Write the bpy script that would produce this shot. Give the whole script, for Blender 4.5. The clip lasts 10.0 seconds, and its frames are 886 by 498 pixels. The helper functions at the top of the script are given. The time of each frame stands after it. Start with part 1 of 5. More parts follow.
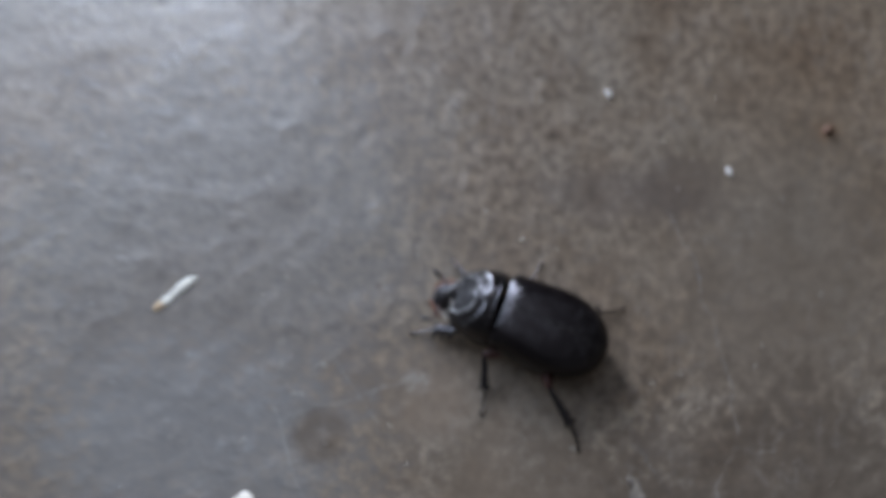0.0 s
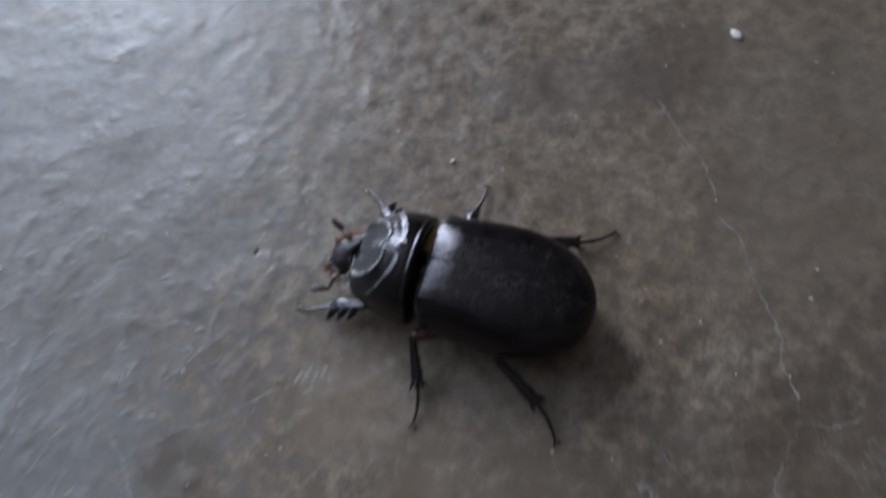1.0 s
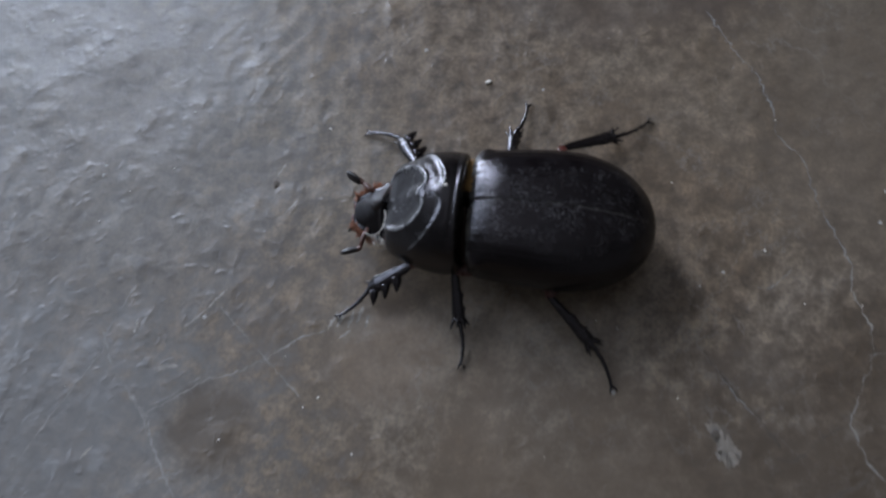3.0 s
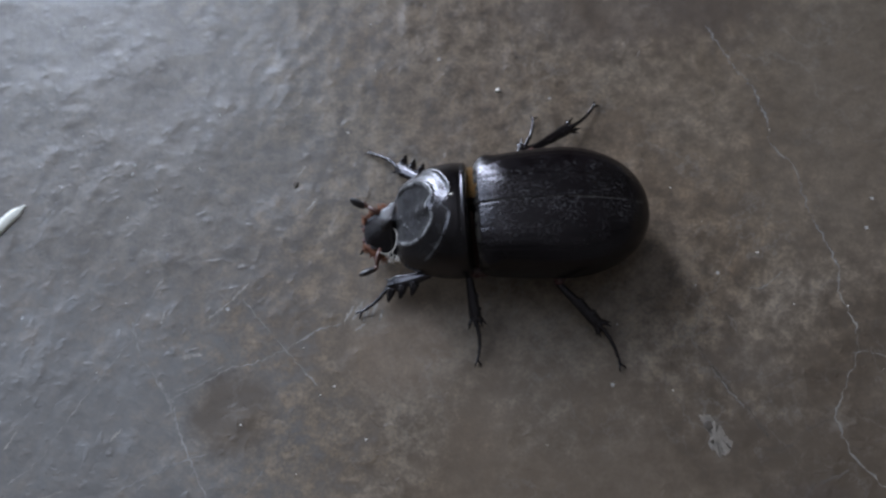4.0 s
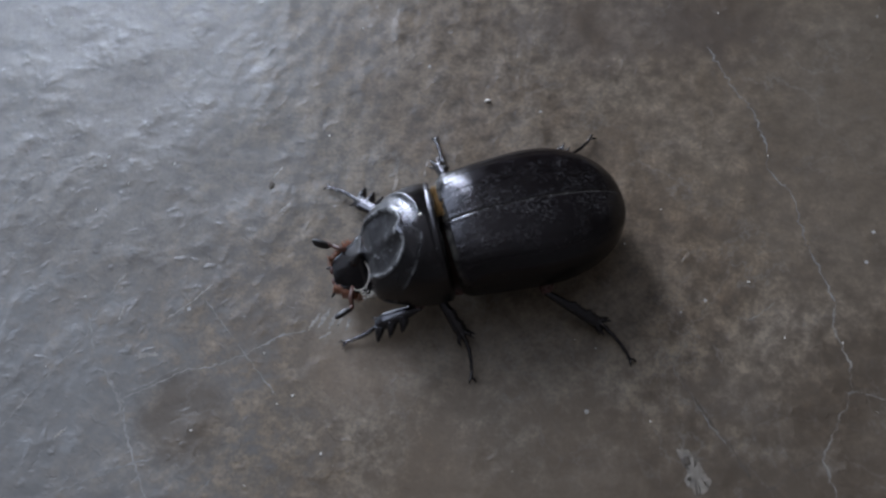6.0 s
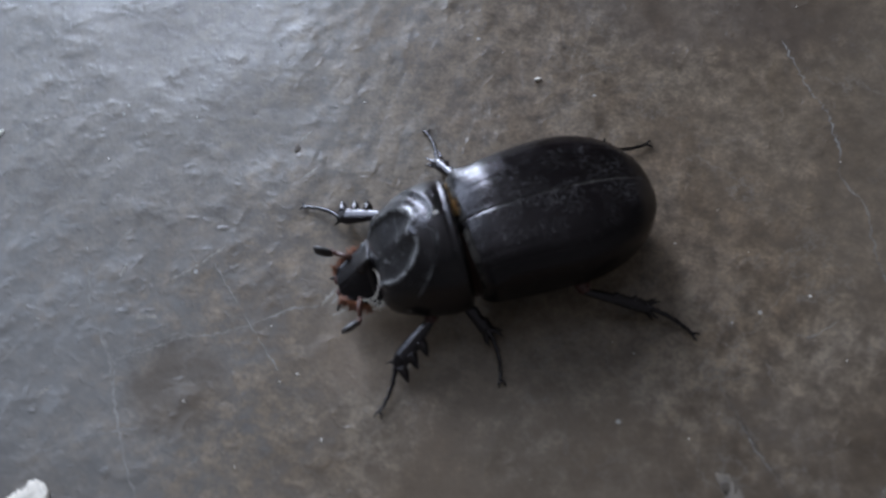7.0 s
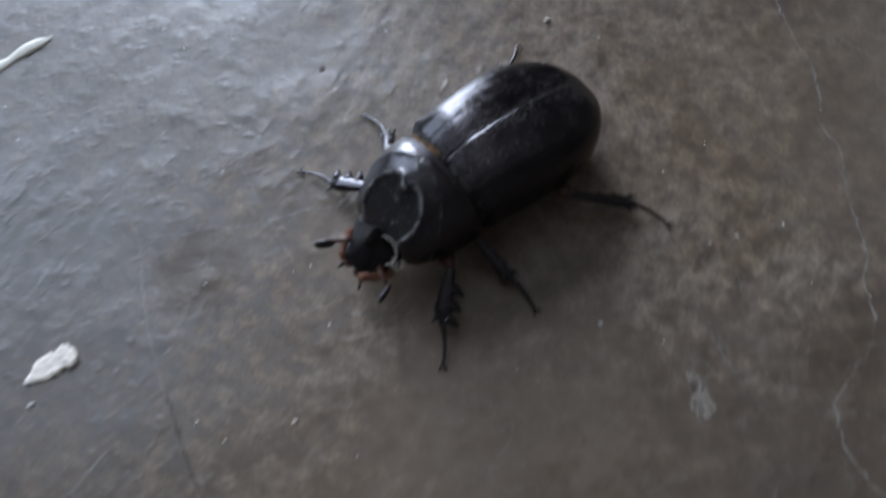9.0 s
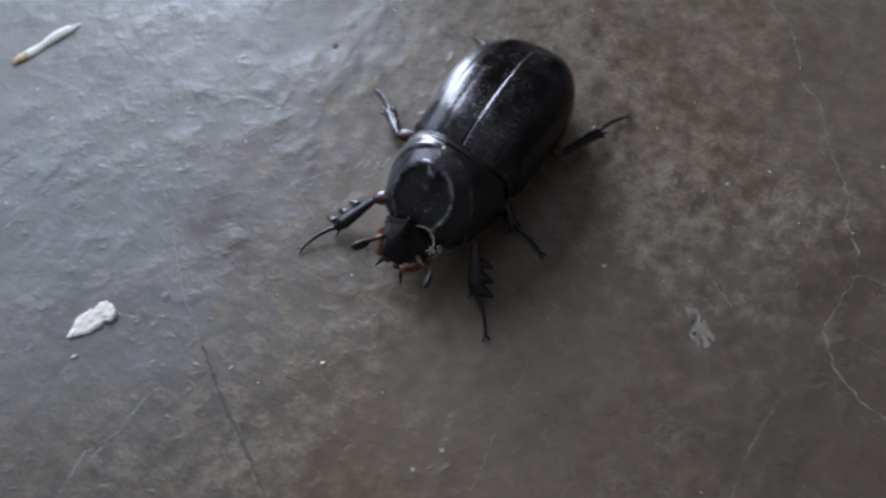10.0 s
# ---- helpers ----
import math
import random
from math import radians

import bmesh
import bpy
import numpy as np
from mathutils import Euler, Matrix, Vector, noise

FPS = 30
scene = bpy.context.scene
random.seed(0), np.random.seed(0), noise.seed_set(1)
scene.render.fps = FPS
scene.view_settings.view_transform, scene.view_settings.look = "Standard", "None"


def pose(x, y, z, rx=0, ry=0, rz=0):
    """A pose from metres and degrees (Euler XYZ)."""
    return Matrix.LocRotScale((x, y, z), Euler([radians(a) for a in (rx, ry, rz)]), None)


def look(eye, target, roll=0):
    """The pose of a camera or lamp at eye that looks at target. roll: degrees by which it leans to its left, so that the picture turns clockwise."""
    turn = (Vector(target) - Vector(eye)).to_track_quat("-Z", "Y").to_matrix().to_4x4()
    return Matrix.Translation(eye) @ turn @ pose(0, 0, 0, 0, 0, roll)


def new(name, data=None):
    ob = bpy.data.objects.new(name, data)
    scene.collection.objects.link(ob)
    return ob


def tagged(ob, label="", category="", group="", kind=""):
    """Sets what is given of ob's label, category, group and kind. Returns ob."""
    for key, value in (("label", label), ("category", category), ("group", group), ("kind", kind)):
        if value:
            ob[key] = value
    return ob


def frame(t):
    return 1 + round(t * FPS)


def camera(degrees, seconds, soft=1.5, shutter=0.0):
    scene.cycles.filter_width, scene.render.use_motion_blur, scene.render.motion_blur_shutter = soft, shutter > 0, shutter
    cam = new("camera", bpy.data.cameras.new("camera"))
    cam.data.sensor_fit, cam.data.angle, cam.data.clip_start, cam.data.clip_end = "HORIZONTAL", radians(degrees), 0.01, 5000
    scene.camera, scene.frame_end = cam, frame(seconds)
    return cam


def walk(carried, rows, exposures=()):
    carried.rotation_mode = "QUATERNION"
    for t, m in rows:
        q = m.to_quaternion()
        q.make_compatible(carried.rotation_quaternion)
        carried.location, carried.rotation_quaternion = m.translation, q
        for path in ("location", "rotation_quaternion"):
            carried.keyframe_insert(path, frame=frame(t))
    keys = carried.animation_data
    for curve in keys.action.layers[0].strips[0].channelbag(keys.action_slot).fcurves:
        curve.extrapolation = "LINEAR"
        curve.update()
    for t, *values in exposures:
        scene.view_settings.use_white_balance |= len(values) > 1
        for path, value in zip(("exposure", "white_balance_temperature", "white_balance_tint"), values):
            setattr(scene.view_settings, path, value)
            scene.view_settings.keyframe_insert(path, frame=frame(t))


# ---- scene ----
cam = camera(50.0, 10.0, soft=2.4, shutter=0.8)
# a close-up lens: sharp on the beetle from about 12 cm, soft from farther off
cam.data.dof.use_dof = True
cam.data.dof.focus_distance = 0.118
cam.data.dof.aperture_fstop = 19.0
PATH = [
    (0, (0.00666, -0.05394, 0.18314), (-0.00698, -0.01724, 0.09112), -11.20),
    (0.5, (0.00308, -0.05718, 0.14265), (-0.00679, -0.01816, 0.05110), -8.58),
    (1, (0.01506, -0.04242, 0.12114), (0.00013, -0.00331, 0.03033), -18.09),
    (1.5, (0.01136, -0.03513, 0.11382), (-0.00217, 0.00172, 0.02185), -17.65),
    (2, (0.00856, -0.03568, 0.10848), (-0.00274, -0.00151, 0.01518), -15.93),
    (2.5, (0.00455, -0.03709, 0.10965), (-0.00504, -0.00364, 0.01590), -14.77),
    (3, (0.00172, -0.03954, 0.11323), (-0.00778, -0.00673, 0.01924), -14.95),
    (3.2, (0.00240, -0.04172, 0.11548), (-0.00799, -0.00900, 0.02156), -16.05),
    (4.3, (0.00032, -0.04227, 0.12023), (-0.00898, -0.00946, 0.02623), -13.72),
    (4.5, (-0.00043, -0.04355, 0.11900), (-0.00942, -0.01000, 0.02523), -12.49),
    (5, (-0.00203, -0.04260, 0.11652), (-0.00918, -0.00844, 0.02281), -8.07),
    (5.5, (0.00116, -0.04499, 0.11426), (-0.00855, -0.00885, 0.02152), -10.65),
    (5.7, (0.00356, -0.04476, 0.11407), (-0.00671, -0.00796, 0.02165), -11.06),
    (6.8, (0.00961, -0.04429, 0.10175), (-0.00787, -0.00514, 0.01141), -14.28),
    (7, (0.00586, -0.04526, 0.10066), (-0.00968, -0.00576, 0.01011), -10.53),
    (7.5, (0.00493, -0.04655, 0.10060), (-0.01008, -0.00683, 0.01006), -5.12),
    (8, (0.00581, -0.05003, 0.09582), (-0.01003, -0.01056, 0.00531), -4.86),
    (8.5, (0.00783, -0.05000, 0.10237), (-0.00808, -0.01058, 0.01186), -5.28),
    (9, (0.00911, -0.05951, 0.10478), (-0.00666, -0.01951, 0.01449), -6.91),
    (9.5, (0.00527, -0.07255, 0.10984), (-0.00921, -0.02999, 0.02052), -6.00),
    (10, (0.00950, -0.07201, 0.10823), (-0.00587, -0.02910, 0.01922), -6.89),
]
EXPOSURE = 0.0
walk(cam, [(t, look(eye, target, roll)) for t, eye, target, roll in PATH],
     exposures=[(0.0, EXPOSURE + 0.3), (0.5, EXPOSURE + 0.15), (1.0, EXPOSURE), (10.0, EXPOSURE)])

# ---- light: daylight through an unseen narrow doorway, and a wide window assumed beside it to soften shadows ----
WALL_AZIMUTH = 134.0
WALL_DISTANCE = 1.8
DOOR_LEFT, DOOR_RIGHT, DOOR_HEIGHT = -0.10, -0.48, 2.0
WINDOW_LEFT, WINDOW_RIGHT, WINDOW_SILL, WINDOW_HEAD = 1.6, 0.15, 0.6, 2.2
WALL_HEIGHT = 2.6

world = bpy.data.worlds.new("sky")
scene.world = world
world.use_nodes = True
wn = world.node_tree.nodes
sky = wn.new("ShaderNodeTexSky")
sky.sky_type = "NISHITA"
sky.sun_disc = False
sky.sun_elevation = radians(35)
sky.sun_rotation = radians(200)
world.node_tree.links.new(sky.outputs[0], wn["Background"].inputs[0])
wn["Background"].inputs[1].default_value = 0.12

ROOM = pose(0, 0, 0, 0, 0, WALL_AZIMUTH)  # x of the room points to the doorway


def daylight(name, left, right, low, high, watts, colour):
    """An area lamp that fills an opening of the north wall and stands in for the sky outside."""
    lamp = bpy.data.lights.new(name, "AREA")
    lamp.shape = "RECTANGLE"
    lamp.size, lamp.size_y = left - right, high - low
    lamp.energy, lamp.color = watts, colour
    ob = new(name, lamp)
    ob.matrix_world = ROOM @ pose(WALL_DISTANCE + 0.06, (left + right) / 2, (low + high) / 2, 0, 90, 0) @ pose(0, 0, 0, 0, 0, 90)


daylight("doorway_daylight", DOOR_LEFT, DOOR_RIGHT, 0.0, DOOR_HEIGHT, 89.0, (0.71, 0.812, 1.01))
# added second opening: no window is known here, it softens the shadows
daylight("assumed_window_daylight", WINDOW_LEFT, WINDOW_RIGHT, WINDOW_SILL, WINDOW_HEAD, 48.0, (0.68, 0.812, 1.03))


# ---- materials ----
FRONT, LENGTH = 2.5, 22.2  # the wing cases, in millimetres


def material(name):
    m = bpy.data.materials.new(name)
    m.use_nodes = True
    return m, m.node_tree.nodes, m.node_tree.links, m.node_tree.nodes["Principled BSDF"]


def coords(n, kind="Object"):
    return n.new("ShaderNodeTexCoord").outputs[kind]


def noise_node(n, l, vec, scale, detail=4.0, rough=0.55, distortion=0.0):
    t = n.new("ShaderNodeTexNoise")
    t.inputs["Scale"].default_value = scale
    t.inputs["Detail"].default_value = detail
    t.inputs["Roughness"].default_value = rough
    t.inputs["Distortion"].default_value = distortion
    l.new(vec, t.inputs["Vector"])
    return t.outputs["Fac"]


def ramp(n, l, fac, stops):
    r = n.new("ShaderNodeValToRGB")
    e = r.color_ramp.elements
    while len(e) < len(stops):
        e.new(0.5)
    for el, (p, c) in zip(e, stops):
        el.position = p
        el.color = (*c, 1) if isinstance(c, tuple) else (c, c, c, 1)
    l.new(fac, r.inputs[0])
    return r.outputs[0]


def math_node(n, l, op, a, b=0.5, clamp=False):
    m = n.new("ShaderNodeMath")
    m.operation = op
    m.use_clamp = clamp
    for k, v in enumerate((a, b)):
        if isinstance(v, (int, float)):
            m.inputs[k].default_value = v
        else:
            l.new(v, m.inputs[k])
    return m.outputs[0]


def mix(n, l, fac, a, b, blend="MIX"):
    m = n.new("ShaderNodeMix")
    m.data_type, m.blend_type = "RGBA", blend
    for k, v in ((0, fac), (6, a), (7, b)):
        if isinstance(v, (int, float)):
            m.inputs[k].default_value = v
        elif isinstance(v, tuple):
            m.inputs[k].default_value = (*v, 1)
        else:
            l.new(v, m.inputs[k])
    return m.outputs[2]


def bump(n, l, height, strength, distance, under=None):
    b = n.new("ShaderNodeBump")
    b.inputs["Strength"].default_value = strength
    b.inputs["Distance"].default_value = distance
    l.new(height, b.inputs["Height"])
    if under is not None:
        l.new(under, b.inputs["Normal"])
    return b.outputs[0]


def blotch(n, l, vec, x, y, rx, ry, wobble, soft=0.35):
    """A mask with an uneven edge round the spot (x, y) of the floor, in metres."""
    sub = n.new("ShaderNodeVectorMath")
    sub.operation = "SUBTRACT"
    l.new(vec, sub.inputs[0])
    sub.inputs[1].default_value = (x, y, 0)
    div = n.new("ShaderNodeVectorMath")
    div.operation = "DIVIDE"
    l.new(sub.outputs[0], div.inputs[0])
    div.inputs[1].default_value = (rx, ry, 1)
    length = n.new("ShaderNodeVectorMath")
    length.operation = "LENGTH"
    l.new(div.outputs[0], length.inputs[0])
    d = math_node(n, l, "ADD", length.outputs["Value"], wobble)
    mr = n.new("ShaderNodeMapRange")
    mr.interpolation_type = "SMOOTHSTEP"
    l.new(d, mr.inputs[0])
    mr.inputs[1].default_value = 1.5 + soft
    mr.inputs[2].default_value = 1.5 - soft
    return mr.outputs[0]


def concrete():
    m, n, l, p = material("worn_polished_concrete")
    vec = coords(n)
    broad = noise_node(n, l, vec, 22, 5, 0.6)
    cloud = noise_node(n, l, vec, 85, 6, 0.62, 0.15)
    mottle = noise_node(n, l, vec, 400, 5, 0.64)
    grain = noise_node(n, l, vec, 1900, 3, 0.6)
    col = ramp(n, l, broad, [(0.32, (0.103, 0.070, 0.043)), (0.5, (0.122, 0.090, 0.061)), (0.68, (0.132, 0.106, 0.079))])
    col = mix(n, l, 0.52, col, ramp(n, l, cloud, [(0.30, (0.58, 0.48, 0.39)), (0.5, (0.98, 0.96, 0.93)), (0.70, (1.32, 1.31, 1.32))]), "MULTIPLY")
    col = mix(n, l, 0.9, col, ramp(n, l, mottle, [(0.35, (0.44, 0.41, 0.385)), (0.5, (1.0, 1.0, 1.0)), (0.66, (1.44, 1.44, 1.43))]), "MULTIPLY")
    col = mix(n, l, 1.0, col, ramp(n, l, grain, [(0.3, 0.7), (0.5, 1.0), (0.75, 1.3)]), "MULTIPLY")
    wob = math_node(n, l, "ADD", math_node(n, l, "MULTIPLY", cloud, 0.9), math_node(n, l, "MULTIPLY", mottle, 1.3))
    wob = math_node(n, l, "SUBTRACT", wob, 0.6)
    ragged = math_node(n, l, "MULTIPLY", noise_node(n, l, vec, 620, 5, 0.7), 3.6)
    ragged = math_node(n, l, "SUBTRACT", ragged, 1.3)
    for x, y, rx, ry, c, amount in STAINS_AND_LIGHT:
        mask = blotch(n, l, vec, x, y, rx, ry, wob if max(rx, ry) > 0.003 else ragged, 0.35 if max(rx, ry) > 0.003 else 0.6)
        col = mix(n, l, math_node(n, l, "MULTIPLY", mask, amount), col, c)
    # pale wandering veins and dusty patches
    vein = math_node(n, l, "ABSOLUTE", math_node(n, l, "SUBTRACT", noise_node(n, l, vec, 95, 6, 0.62, 0.4), 0.5))
    vein = ramp(n, l, vein, [(0.0, 1.0), (0.012, 0.0)])
    where = ramp(n, l, noise_node(n, l, vec, 55, 3, 0.5), [(0.42, 0.0), (0.60, 1.0)])
    col = mix(n, l, math_node(n, l, "MULTIPLY", math_node(n, l, "MULTIPLY", vein, where), 0.35), col, (0.185, 0.165, 0.145))
    dusty = math_node(n, l, "MULTIPLY", ramp(n, l, noise_node(n, l, vec, 520, 6, 0.72, 0.3), [(0.54, 0.0), (0.68, 1.0)]), where)
    col = mix(n, l, math_node(n, l, "MULTIPLY", dusty, 0.20), col, (0.185, 0.165, 0.145))
    dark = ramp(n, l, noise_node(n, l, vec, 610, 5, 0.7, 0.2), [(0.30, 1.0), (0.42, 0.0)])
    col = mix(n, l, math_node(n, l, "MULTIPLY", dark, 0.30), col, (0.050, 0.037, 0.028))
    # pale dust specks
    v = n.new("ShaderNodeTexVoronoi")
    v.inputs["Scale"].default_value = 260
    l.new(vec, v.inputs["Vector"])
    spot = math_node(n, l, "LESS_THAN", v.outputs["Distance"], 0.07)
    sparse = math_node(n, l, "GREATER_THAN", noise_node(n, l, vec, 120, 2), 0.58)
    col = mix(n, l, math_node(n, l, "MULTIPLY", math_node(n, l, "MULTIPLY", spot, sparse), 0.5), col, (0.5, 0.49, 0.47))
    l.new(col, p.inputs["Base Color"])
    l.new(ramp(n, l, math_node(n, l, "ADD", math_node(n, l, "MULTIPLY", cloud, 0.5), math_node(n, l, "MULTIPLY", mottle, 0.5)),
               [(0.3, 0.31), (0.7, 0.47)]), p.inputs["Roughness"])
    lumps = noise_node(n, l, vec, 240, 3, 0.5, 0.15)
    nubs = noise_node(n, l, vec, 560, 3, 0.55, 0.4)
    patchy = noise_node(n, l, vec, 70, 2, 0.5)
    swell = noise_node(n, l, vec, 75, 2, 0.4)
    there = ramp(n, l, patchy, [(0.36, 0.42), (0.62, 1.0)])
    rises = math_node(n, l, "MULTIPLY", ramp(n, l, lumps, [(0.40, 0.0), (0.56, 0.3), (0.78, 1.0)]), there)
    knobs = math_node(n, l, "MULTIPLY", ramp(n, l, nubs, [(0.30, 0.0), (0.36, 0.3), (0.58, 0.32), (0.76, 1.0)]), there)
    b = bump(n, l, swell, 1.0, 0.0005)
    b = bump(n, l, rises, 1.0, 0.00015, b)
    b = bump(n, l, knobs, 1.0, 0.00009, b)
    b = bump(n, l, mottle, 0.8, 0.00006, b)
    b = bump(n, l, grain, 0.3, 0.000012, b)
    l.new(b, p.inputs["Normal"])
    p.inputs["Specular IOR Level"].default_value = 0.46
    return m


# brown and pale stains of the floor, and fields of painted light: x, y, radii in metres, colour, strength
STAINS_AND_LIGHT = [
    # the next two grey fields put the left side's cool sheen into the colour
    (-0.070, 0.010, 0.042, 0.050, (0.112, 0.103, 0.096), 0.55),
    (-0.062, -0.045, 0.036, 0.030, (0.098, 0.086, 0.076), 0.40),
    (0.020, -0.045, 0.040, 0.026, (0.104, 0.068, 0.040), 0.55),
    (0.045, 0.030, 0.030, 0.034, (0.108, 0.082, 0.057), 0.40),
    (0.013, 0.036, 0.016, 0.006, (0.068, 0.048, 0.035), 0.55),
    (0.026, 0.040, 0.010, 0.007, (0.064, 0.046, 0.034), 0.50),
    (0.050, 0.020, 0.020, 0.030, (0.098, 0.076, 0.056), 0.45),
    (0.018, -0.036, 0.034, 0.018, (0.100, 0.074, 0.051), 0.55),
    (-0.008, -0.012, 0.022, 0.010, (0.120, 0.090, 0.064), 0.40),
    (-0.0165, -0.0145, 0.0066, 0.0056, (0.150, 0.104, 0.068), 0.40),
    (-0.0210, -0.0096, 0.0027, 0.0021, (0.190, 0.160, 0.130), 0.45),
    (-0.060, -0.030, 0.030, 0.020, (0.192, 0.194, 0.194), 0.28),
    (-0.0375, -0.0236, 0.0056, 0.0054, (0.066, 0.042, 0.022), 0.70),
    # brown stain, deepened to paint the light's falloff on this side
    (0.054, -0.028, 0.032, 0.028, (0.060, 0.043, 0.029), 0.72),
    (-0.0509, -0.0274, 0.0010, 0.0015, (0.216, 0.210, 0.204), 0.33),
    (-0.0567, -0.0284, 0.0008, 0.0013, (0.216, 0.210, 0.204), 0.30),
    (-0.0522, -0.0202, 0.0020, 0.0012, (0.216, 0.210, 0.204), 0.24),
    (-0.0671, -0.0115, 0.0016, 0.0010, (0.216, 0.210, 0.204), 0.30),
    (-0.0551, -0.0122, 0.0015, 0.0010, (0.216, 0.210, 0.204), 0.24),
    (0.0381, -0.0220, 0.0009, 0.0008, (0.192, 0.164, 0.136), 0.30),
    (0.0277, -0.0147, 0.0045, 0.0030, (0.100, 0.076, 0.056), 0.40),
    (0.0350, -0.0305, 0.0042, 0.0016, (0.070, 0.052, 0.040), 0.45),
    (0.0315, -0.0355, 0.0018, 0.0060, (0.072, 0.054, 0.041), 0.40),
    (0.0562, 0.0578, 0.0022, 0.0020, (0.150, 0.080, 0.040), 0.45),
]


def plain(name, base, rough, spread=0.25, scale=900, relief=0.0, metal=0.0, spec=0.5):
    """A coloured surface with fine variation of tone and relief."""
    m, n, l, p = material(name)
    vec = coords(n)
    a = noise_node(n, l, vec, scale, 4, 0.6)
    b = noise_node(n, l, vec, scale * 0.17, 3, 0.5)
    f = math_node(n, l, "ADD", math_node(n, l, "MULTIPLY", a, 0.6), math_node(n, l, "MULTIPLY", b, 0.4))
    lo = tuple(c * (1 - spread) for c in base)
    hi = tuple(min(1.0, c * (1 + spread)) for c in base)
    l.new(ramp(n, l, f, [(0.3, lo), (0.7, hi)]), p.inputs["Base Color"])
    l.new(ramp(n, l, a, [(0.3, max(0.05, rough - 0.08)), (0.7, min(1.0, rough + 0.08))]), p.inputs["Roughness"])
    p.inputs["Metallic"].default_value = metal
    p.inputs["Specular IOR Level"].default_value = spec
    if relief:
        l.new(bump(n, l, a, 0.7, relief), p.inputs["Normal"])
    return m


def rim_dust_and_sheen(n, l, vec):
    """Where the pronotum is paler: dust on two ridges and in crumbs, and sheen painted thinly inside the hollow."""
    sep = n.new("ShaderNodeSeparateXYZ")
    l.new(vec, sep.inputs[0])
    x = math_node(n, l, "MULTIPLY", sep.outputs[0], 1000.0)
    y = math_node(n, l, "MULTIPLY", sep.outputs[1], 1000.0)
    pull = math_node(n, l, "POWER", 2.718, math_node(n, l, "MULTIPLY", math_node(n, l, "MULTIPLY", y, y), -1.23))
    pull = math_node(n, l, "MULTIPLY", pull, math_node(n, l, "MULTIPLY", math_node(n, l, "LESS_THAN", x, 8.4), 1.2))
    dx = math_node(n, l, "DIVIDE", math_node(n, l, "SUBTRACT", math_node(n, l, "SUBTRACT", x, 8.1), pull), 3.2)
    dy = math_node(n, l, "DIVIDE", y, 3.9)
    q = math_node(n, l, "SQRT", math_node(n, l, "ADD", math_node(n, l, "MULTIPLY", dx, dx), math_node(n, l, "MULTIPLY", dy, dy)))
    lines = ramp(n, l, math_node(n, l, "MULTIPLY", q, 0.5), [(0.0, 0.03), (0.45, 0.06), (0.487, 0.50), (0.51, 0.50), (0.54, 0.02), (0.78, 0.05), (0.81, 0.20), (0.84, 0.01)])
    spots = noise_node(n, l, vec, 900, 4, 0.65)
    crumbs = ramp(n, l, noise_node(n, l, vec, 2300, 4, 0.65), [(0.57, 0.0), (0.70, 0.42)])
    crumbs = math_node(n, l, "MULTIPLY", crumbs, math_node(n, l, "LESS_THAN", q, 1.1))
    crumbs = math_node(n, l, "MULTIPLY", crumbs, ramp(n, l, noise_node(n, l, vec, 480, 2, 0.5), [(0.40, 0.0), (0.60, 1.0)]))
    # a thin grey film puts the hollow's reflected light into the colour
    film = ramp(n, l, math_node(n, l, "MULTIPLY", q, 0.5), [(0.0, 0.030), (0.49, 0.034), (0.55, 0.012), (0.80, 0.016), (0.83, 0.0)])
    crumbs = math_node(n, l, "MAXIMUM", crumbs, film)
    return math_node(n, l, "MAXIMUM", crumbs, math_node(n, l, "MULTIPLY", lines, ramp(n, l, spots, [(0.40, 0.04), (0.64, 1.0)])))


